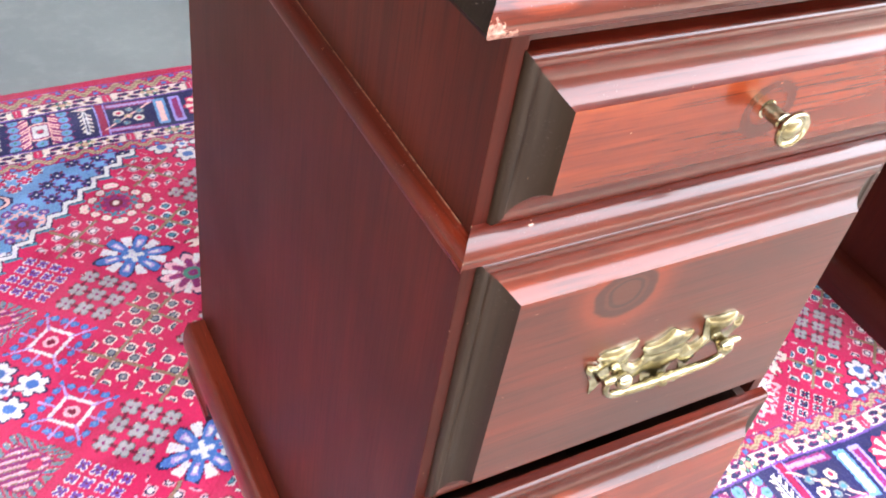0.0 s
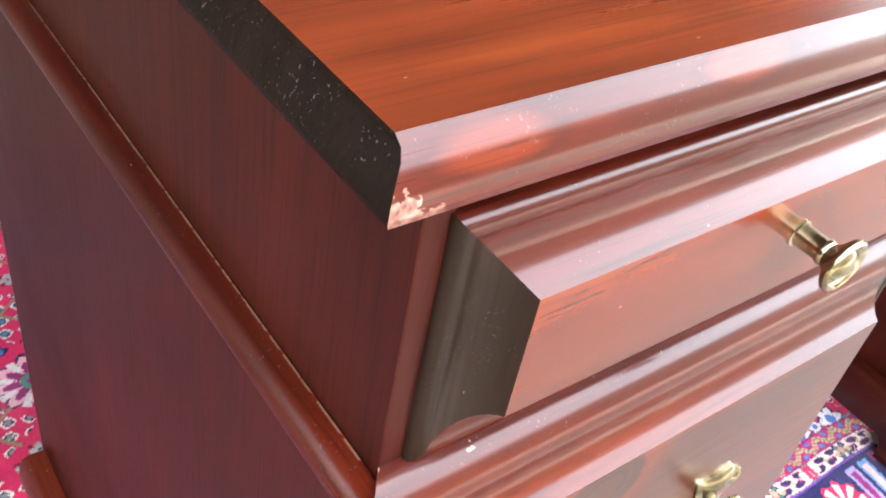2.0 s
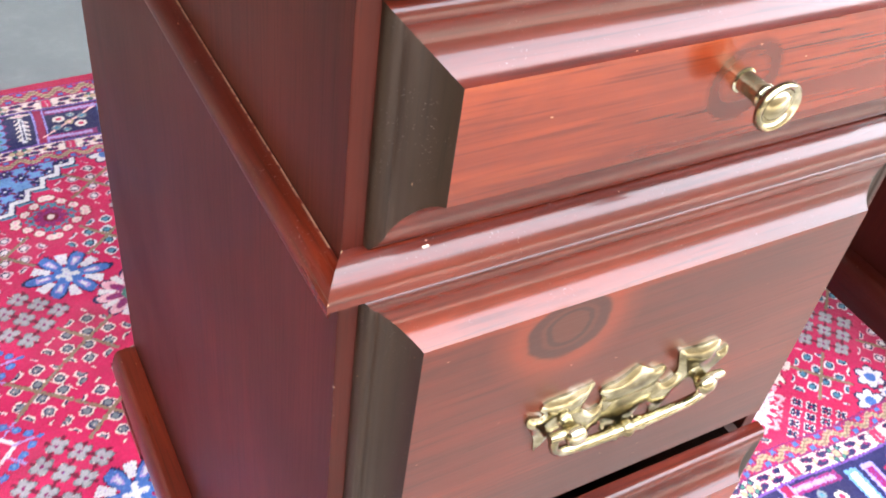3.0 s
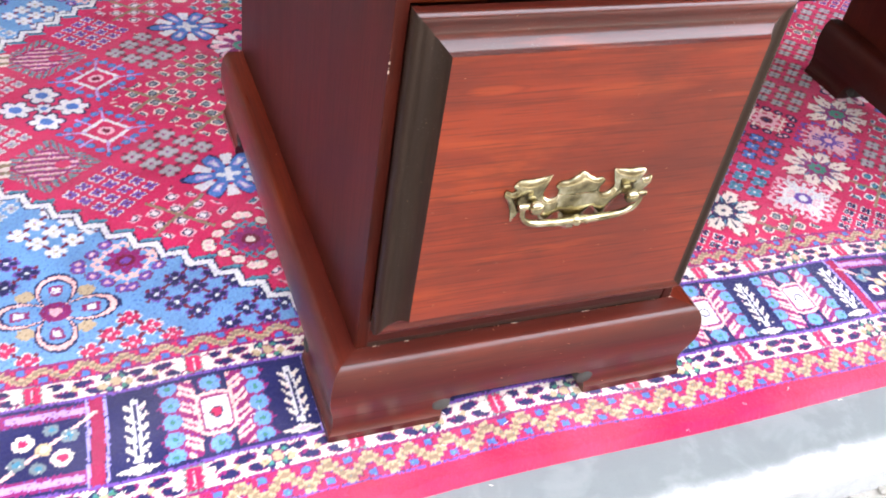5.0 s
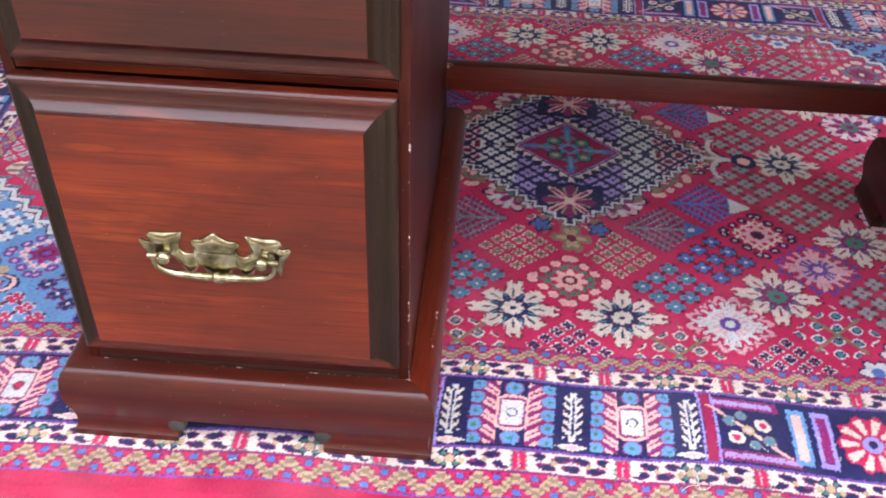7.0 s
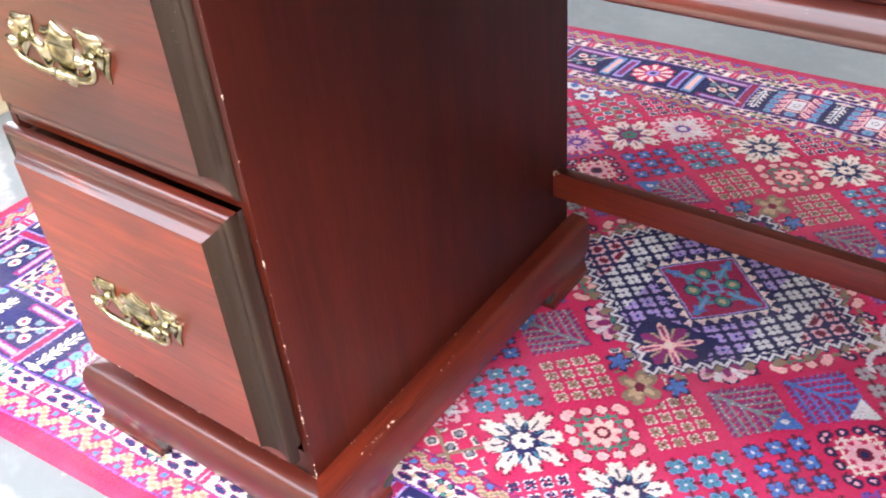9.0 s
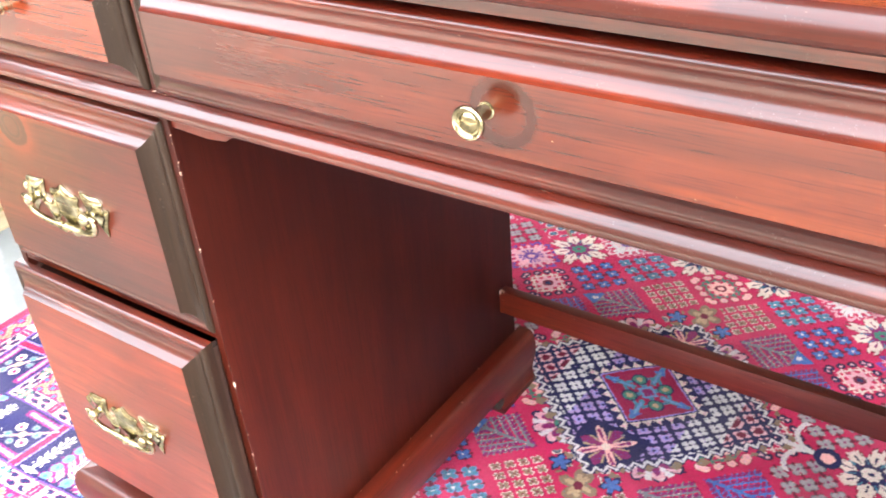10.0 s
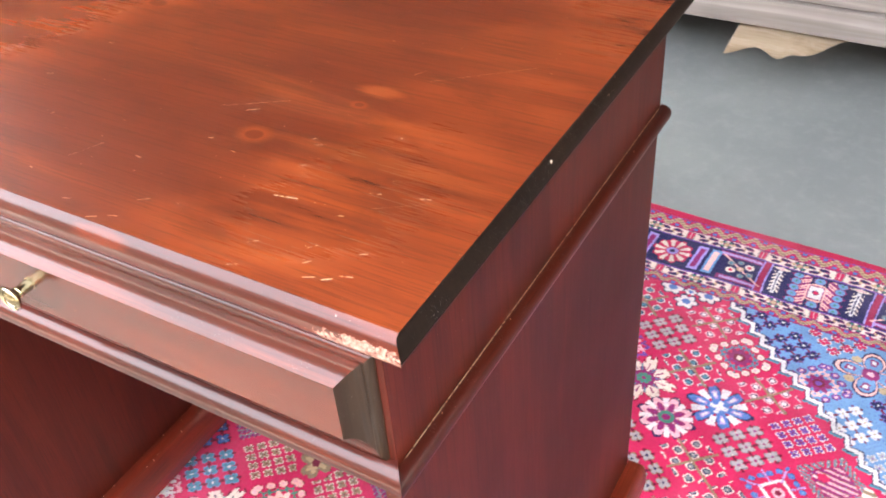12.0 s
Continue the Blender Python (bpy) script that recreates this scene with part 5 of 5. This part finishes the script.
def plinth_run(a, b, out, mitre_a, mitre_b, foot_a, foot_b, material, name="plinth_board"):
    a, b = Vector(a), Vector(b)
    along = (b - a).normalized()
    bm = run(UPPER, a, b, out, mitre_a, mitre_b)
    run(LOWER, a, a + along * foot_a, out, mitre_a, 0, None, foot_end, bm)
    run(LOWER, b - along * foot_b, b, out, 0, mitre_b, foot_end, None, bm)
    return part(name, bm, material, desk, "shaped plinth board with bracket feet", smooth=True, angle=28)


def plinth():
    plinth_run((LEFT, FRONT, 0), (INNER, FRONT, 0), (0, -1, 0), 1, 1, 0.0815, 0.0845, wood_plinth)
    plinth_run((LEFT, FRONT, 0), (LEFT, 0.488, 0), (-1, 0, 0), 1, 0, 0.0775, 0.0805, wood_plinth_side)
    plinth_run((INNER, FRONT, 0), (INNER, 0.499, 0), (1, 0, 0), 1, 0, 0.0755, 0.0895, wood_plinth_side)
    plinth_run((RIGHT, FRONT, 0), (RIGHT, 0.492, 0), (1, 0, 0), 1, 0, 0.0775, 0.0815, wood_plinth_side)
    plinth_run((RIGHT - 0.0135, FRONT, 0), (RIGHT - 0.0135, 0.492, 0), (-1, 0, 0), 1, 0, 0.0775, 0.0815, wood_trim_shaded)
    part("plinth_board", run(UPPER, (RIGHT - 0.0135, FRONT, 0), (RIGHT, FRONT, 0), (0, -1, 0), 1, 1), wood_plinth, desk, smooth=True)
    # rounded inner ends of the bracket feet: (x, y, outward turn)
    for x, y, turn in ((0.096, FRONT - 0.006, 0), (0.239, FRONT - 0.006, 0), (LEFT - 0.006, 0.086, -90), (LEFT - 0.006, 0.411, -90), (INNER + 0.006, 0.084, 90), (INNER + 0.006, 0.413, 90), (RIGHT, 0.094, 90), (RIGHT, 0.404, 90), (RIGHT - 0.0135, 0.094, -90), (RIGHT - 0.0135, 0.404, -90)):
        end = lathe([(0.0, -0.0150), (0.0066, -0.0150), (0.0084, -0.0142), (0.0092, -0.0125), (0.0092, -0.001), (0.0, -0.001)], 24)
        bmesh.ops.transform(end, matrix=pose(x, y, 0.0186, 0, 0, turn) @ Matrix.Rotation(radians(-90), 4, "X"), verts=end.verts[:])
        part("foot_end", end, foot_end_grain, desk, "rounded grey end of a bracket foot", smooth=True, angle=45)


plinth()


# ---- drawers with raised fronts ----
def drawer(name, x0, x1, z0, z1, pull, material, label, rail=0.0215, rise=0.0240, thick=0.012, rail_left=0.0215):
    """The front: a square lip, a round nose, a shallow cove and a flat raised field; behind it a plain box."""
    nose = [(0.0, 11.6), (0.35, 10.4), (1.1, 9.3), (2.2, 8.4), (3.5, 7.7), (4.8, 7.4), (6.0, 7.5), (7.0, 7.9), (8.0, 8.3)]
    cove = [(8.0 + 17.4 * math.sin(radians(a)), 8.3 - 19.4 * (1 - math.cos(radians(a)))) for a in (8, 17, 26, 35, 44, 53, 60, 67)]
    steps = [(0.0, FRONT + thick)] + [(a / cove[-1][0], y * 0.001) for a, y in nose + cove]
    bm = bmesh.new()
    rings = []
    for s, y in steps:
        dx, dl, dz = rail * s, rail_left * s, rise * s
        rings.append([bm.verts.new(p) for p in ((x0 + dl, y - pull, z0 + dz), (x1 - dx, y - pull, z0 + dz), (x1 - dx, y - pull, z1 - dz), (x0 + dl, y - pull, z1 - dz))])
    for p, q in zip(rings, rings[1:]):
        for k in range(4):
            f = bm.faces.new((p[k], p[(k + 1) % 4], q[(k + 1) % 4], q[k]))
            f.material_index = 1 if k in (1, 3) else 2
    bm.faces.new(rings[-1])
    bm.faces.new(rings[0][::-1])
    ob = part(name, bm, [material, wood_end, wood_trim_x], desk, label, smooth=True, angle=32)
    bx0, bx1, y0, y1 = x0 + 0.006, x1 - 0.006, FRONT + thick - pull, BACK_LEFT - 0.04
    for x in (bx0, bx1 - 0.008):
        part("drawer_side", box(x, x + 0.008, y0, y1, z0 + 0.008, z1 - 0.012), wood_dark, ob)
    part("drawer_back", box(bx0 + 0.0085, bx1 - 0.0085, y1 - 0.008, y1, z0 + 0.013, z1 - 0.012), wood_dark, ob)
    part("drawer_bottom", box(bx0 + 0.0085, bx1 - 0.0085, y0, y1, z0 + 0.008, z0 + 0.012), wood_dark, ob)
    return ob


def knob(parent, x, z, y=-0.003):
    prof = [(0.0, 0.0), (0.0052, 0.0), (0.0052, 0.0012), (0.0043, 0.0016), (0.0041, 0.0105), (0.0047, 0.0110), (0.0047, 0.0124), (0.0043, 0.0130), (0.0060, 0.0152), (0.0088, 0.0168), (0.0101, 0.0180),
            (0.0102, 0.0194), (0.0092, 0.0204), (0.0078, 0.0201), (0.0071, 0.0190), (0.0060, 0.0189), (0.0050, 0.0199), (0.0030, 0.0208), (0.0, 0.0211)]
    bm = lathe(prof, 32)
    bmesh.ops.transform(bm, matrix=pose(x, y, z, 90, 0, 0), verts=bm.verts[:])
    part("knob", bm, brass, parent, "turned aged brass knob", smooth=True, angle=50)


def plate_outline():
    """Half of a batwing back plate, in millimetres from its middle: a lobed shield, a slim waist and a scrolled wing."""
    shield = [(0, 21), (6, 17), (12, 13.5), (18, 13), (21, 9), (18, 4)]
    waist_top = [(19, -1), (25, -2), (30.5, 2), (29, 10), (26.5, 20)]
    wing = [(31, 19.5), (42, 18.5), (51, 18.5), (55, 17), (57, 13), (54.5, 9.5), (57, 7.5), (62.5, 10), (63.5, 5), (60, -1.5), (56, -7), (54, -14.5), (50.5, -11.5)]
    under = [(46, -8), (40, -5.5), (36, -6.5), (31, -13), (26, -18.5), (21.5, -20.5), (20.5, -16.5), (17.5, -13), (13.5, -13), (11, -16), (11.5, -18.5), (9, -20), (7, -22.5), (3.8, -24.4), (0, -25)]
    half = shield + waist_top + wing + under
    ring = half + [(-x, z) for x, z in reversed(half[1:-1])]
    return [Vector((p.x * 0.00096, 0, p.y * (0.00092 if p.y > 0 else 0.00140))) for p in curve_through([(x, z, 0) for x, z in ring], 3, closed=True)]


def inside_ring(px, pz, ring):
    hit = False
    for k in range(len(ring)):
        ax, az, bx, bz = ring[k - 1].x, ring[k - 1].z, ring[k].x, ring[k].z
        if (az > pz) != (bz > pz) and px < (bx - ax) * (pz - az) / (bz - az) + ax:
            hit = not hit
    return hit


def plate_mesh():
    """The back plate as a cushioned sheet: it rises from a thin rim, with swellings and a sunk panel in the middle."""
    ring = plate_outline()
    n = len(ring)
    co = [Vector((p.x, p.z)) for p in ring]

    def gap(px, pz):
        best = 1.0
        for k in range(n):
            a, e = co[k - 1], co[k] - co[k - 1]
            t = min(1.0, max(0.0, ((px - a.x) * e.x + (pz - a.y) * e.y) / max(e.length_squared, 1e-12)))
            best = min(best, math.hypot(px - a.x - t * e.x, pz - a.y - t * e.y))
        return best

    pts = list(co)
    step = 0.0016
    for i in range(-41, 42):
        for j in range(-28, 15):
            px, pz = (i + 0.5 * (j % 2)) * step, j * step
            if inside_ring(px, pz, ring) and gap(px, pz) > 0.0009:
                pts.append(Vector((px, pz)))
    edges = [(k, (k + 1) % n) for k in range(n)]
    made = geometry.delaunay_2d_cdt(pts, edges, [list(range(n))], 1, 1e-6)
    swell = ((0, 9, 14, 7, 1.4), (42, 10, 9, 6, 1.5), (59, 3, 4, 6, 0.9), (28, -5, 6, 4, 1.0), (24, -12, 4, 5, 0.8))
    bm = bmesh.new()
    front = []
    for p in made[0]:
        d = gap(p.x, p.y)
        h = 0.0018 + 0.0022 * (1 - math.exp(-d / 0.0018))
        for cx, cz, rx, rz, k in swell:
            h += 0.001 * k * math.exp(-(((abs(p.x) * 1000 - cx) / rx) ** 2 + ((p.y * 1000 - cz) / rz) ** 2))
        if abs(p.x) < 0.0165 and -0.024 < p.y < 0.0015:
            h -= 0.0013
        front.append(bm.verts.new((p.x, -h, p.y)))
    for f in made[2]:
        if len(set(f)) > 2:
            bm.faces.new([front[k] for k in f])
    rim = [e for e in bm.edges if len(e.link_faces) == 1]
    wall = bmesh.ops.extrude_edge_only(bm, edges=rim)
    for v in wall["geom"]:
        if isinstance(v, bmesh.types.BMVert):
            v.co.y = 0.0
    return bm


def pull_handle(parent, x, z, y):
    bm = plate_mesh()
    bmesh.ops.transform(bm, matrix=Matrix.Translation((x, y, z)), verts=bm.verts[:])
    part("back_plate", bm, brass, parent, "pierced batwing back plate in aged brass", smooth=True, angle=40)
    for s in (-1, 1):
        post = lathe([(0.0, 0.0), (0.0062, 0.0), (0.0062, 0.0020), (0.0040, 0.0036), (0.0036, 0.0080), (0.0050, 0.0094), (0.0059, 0.0116), (0.0058, 0.0138), (0.0044, 0.0158), (0.0022, 0.0168), (0.0, 0.0170)], 18)
        pin = lathe([(0.0, -0.0090), (0.0022, -0.0086), (0.0026, -0.0050), (0.0026, 0.0050), (0.0022, 0.0086), (0.0, 0.0090)], 12)
        m = pose(x + s * 0.0395, y - 0.0005, z, 90, 0, 0)
        bmesh.ops.transform(post, matrix=m, verts=post.verts[:])
        join(post, pin, Matrix.Translation((x + s * 0.0440, y - 0.0105, z)) @ Matrix.Rotation(radians(90), 4, "Y"))
        part("post", post, brass, parent, smooth=True, angle=50)
    path = [(-0.0480, -0.0100, 0.000), (-0.0488, -0.0102, -0.006), (-0.0460, -0.0096, -0.0128), (-0.0385, -0.0088, -0.0178), (-0.0250, -0.0080, -0.0206), (-0.0120, -0.0078, -0.0213), (0.0, -0.0078, -0.0213)]
    path += [(-px, py, pz) for px, py, pz in reversed(path[:-1])]
    bail = tube([Vector((x + p.x, y + p.y, z + p.z)) for p in curve_through(path, 5)], lambda t: 0.0023 + 0.0010 * math.sin(math.pi * t) ** 2, 10)
    for dx, r, w in ((0, 0.0050, 0.0045), (-0.0085, 0.0040, 0.0024), (0.0085, 0.0040, 0.0024), (-0.0125, 0.0034, 0.0018), (0.0125, 0.0034, 0.0018)):
        bead = bmesh.new()
        bmesh.ops.create_uvsphere(bead, u_segments=14, v_segments=10, radius=1.0)
        join(bail, bead, Matrix.Translation((x + dx, y - 0.0078, z - 0.0213)) @ Matrix.Diagonal((w, r, r, 1)))
    part("bail", bail, brass, parent, "drop bail with a turned middle", smooth=True, angle=60)


d_small = drawer("drawer", 0.0265, 0.3115, 0.6315, 0.7255, 0.0, wood_drawer_small, "small frieze drawer with bright orange grain")
knob(d_small, 0.167, 0.682)
d_long = drawer("drawer", 0.3195, 0.9095, 0.6315, 0.7255, 0.0, wood_drawer_long, "long frieze drawer with a ring stain round its knob")
knob(d_long, 0.623, 0.682)
d_upper = drawer("drawer", 0.0265, 0.3135, 0.4025, 0.6075, 0.0, wood_drawer_upper, "closed deep drawer with a dark round knot")
pull_handle(d_upper, 0.1695, 0.5045, -0.003)
d_lower = drawer("drawer", 0.0265, 0.3125, 0.1160, 0.3960, 0.0125, wood_drawer_lower, "deep bottom drawer pulled slightly open", thick=0.006, rail=0.0235, rail_left=0.0225)
pull_handle(d_lower, 0.1670, 0.2525, -0.0155)
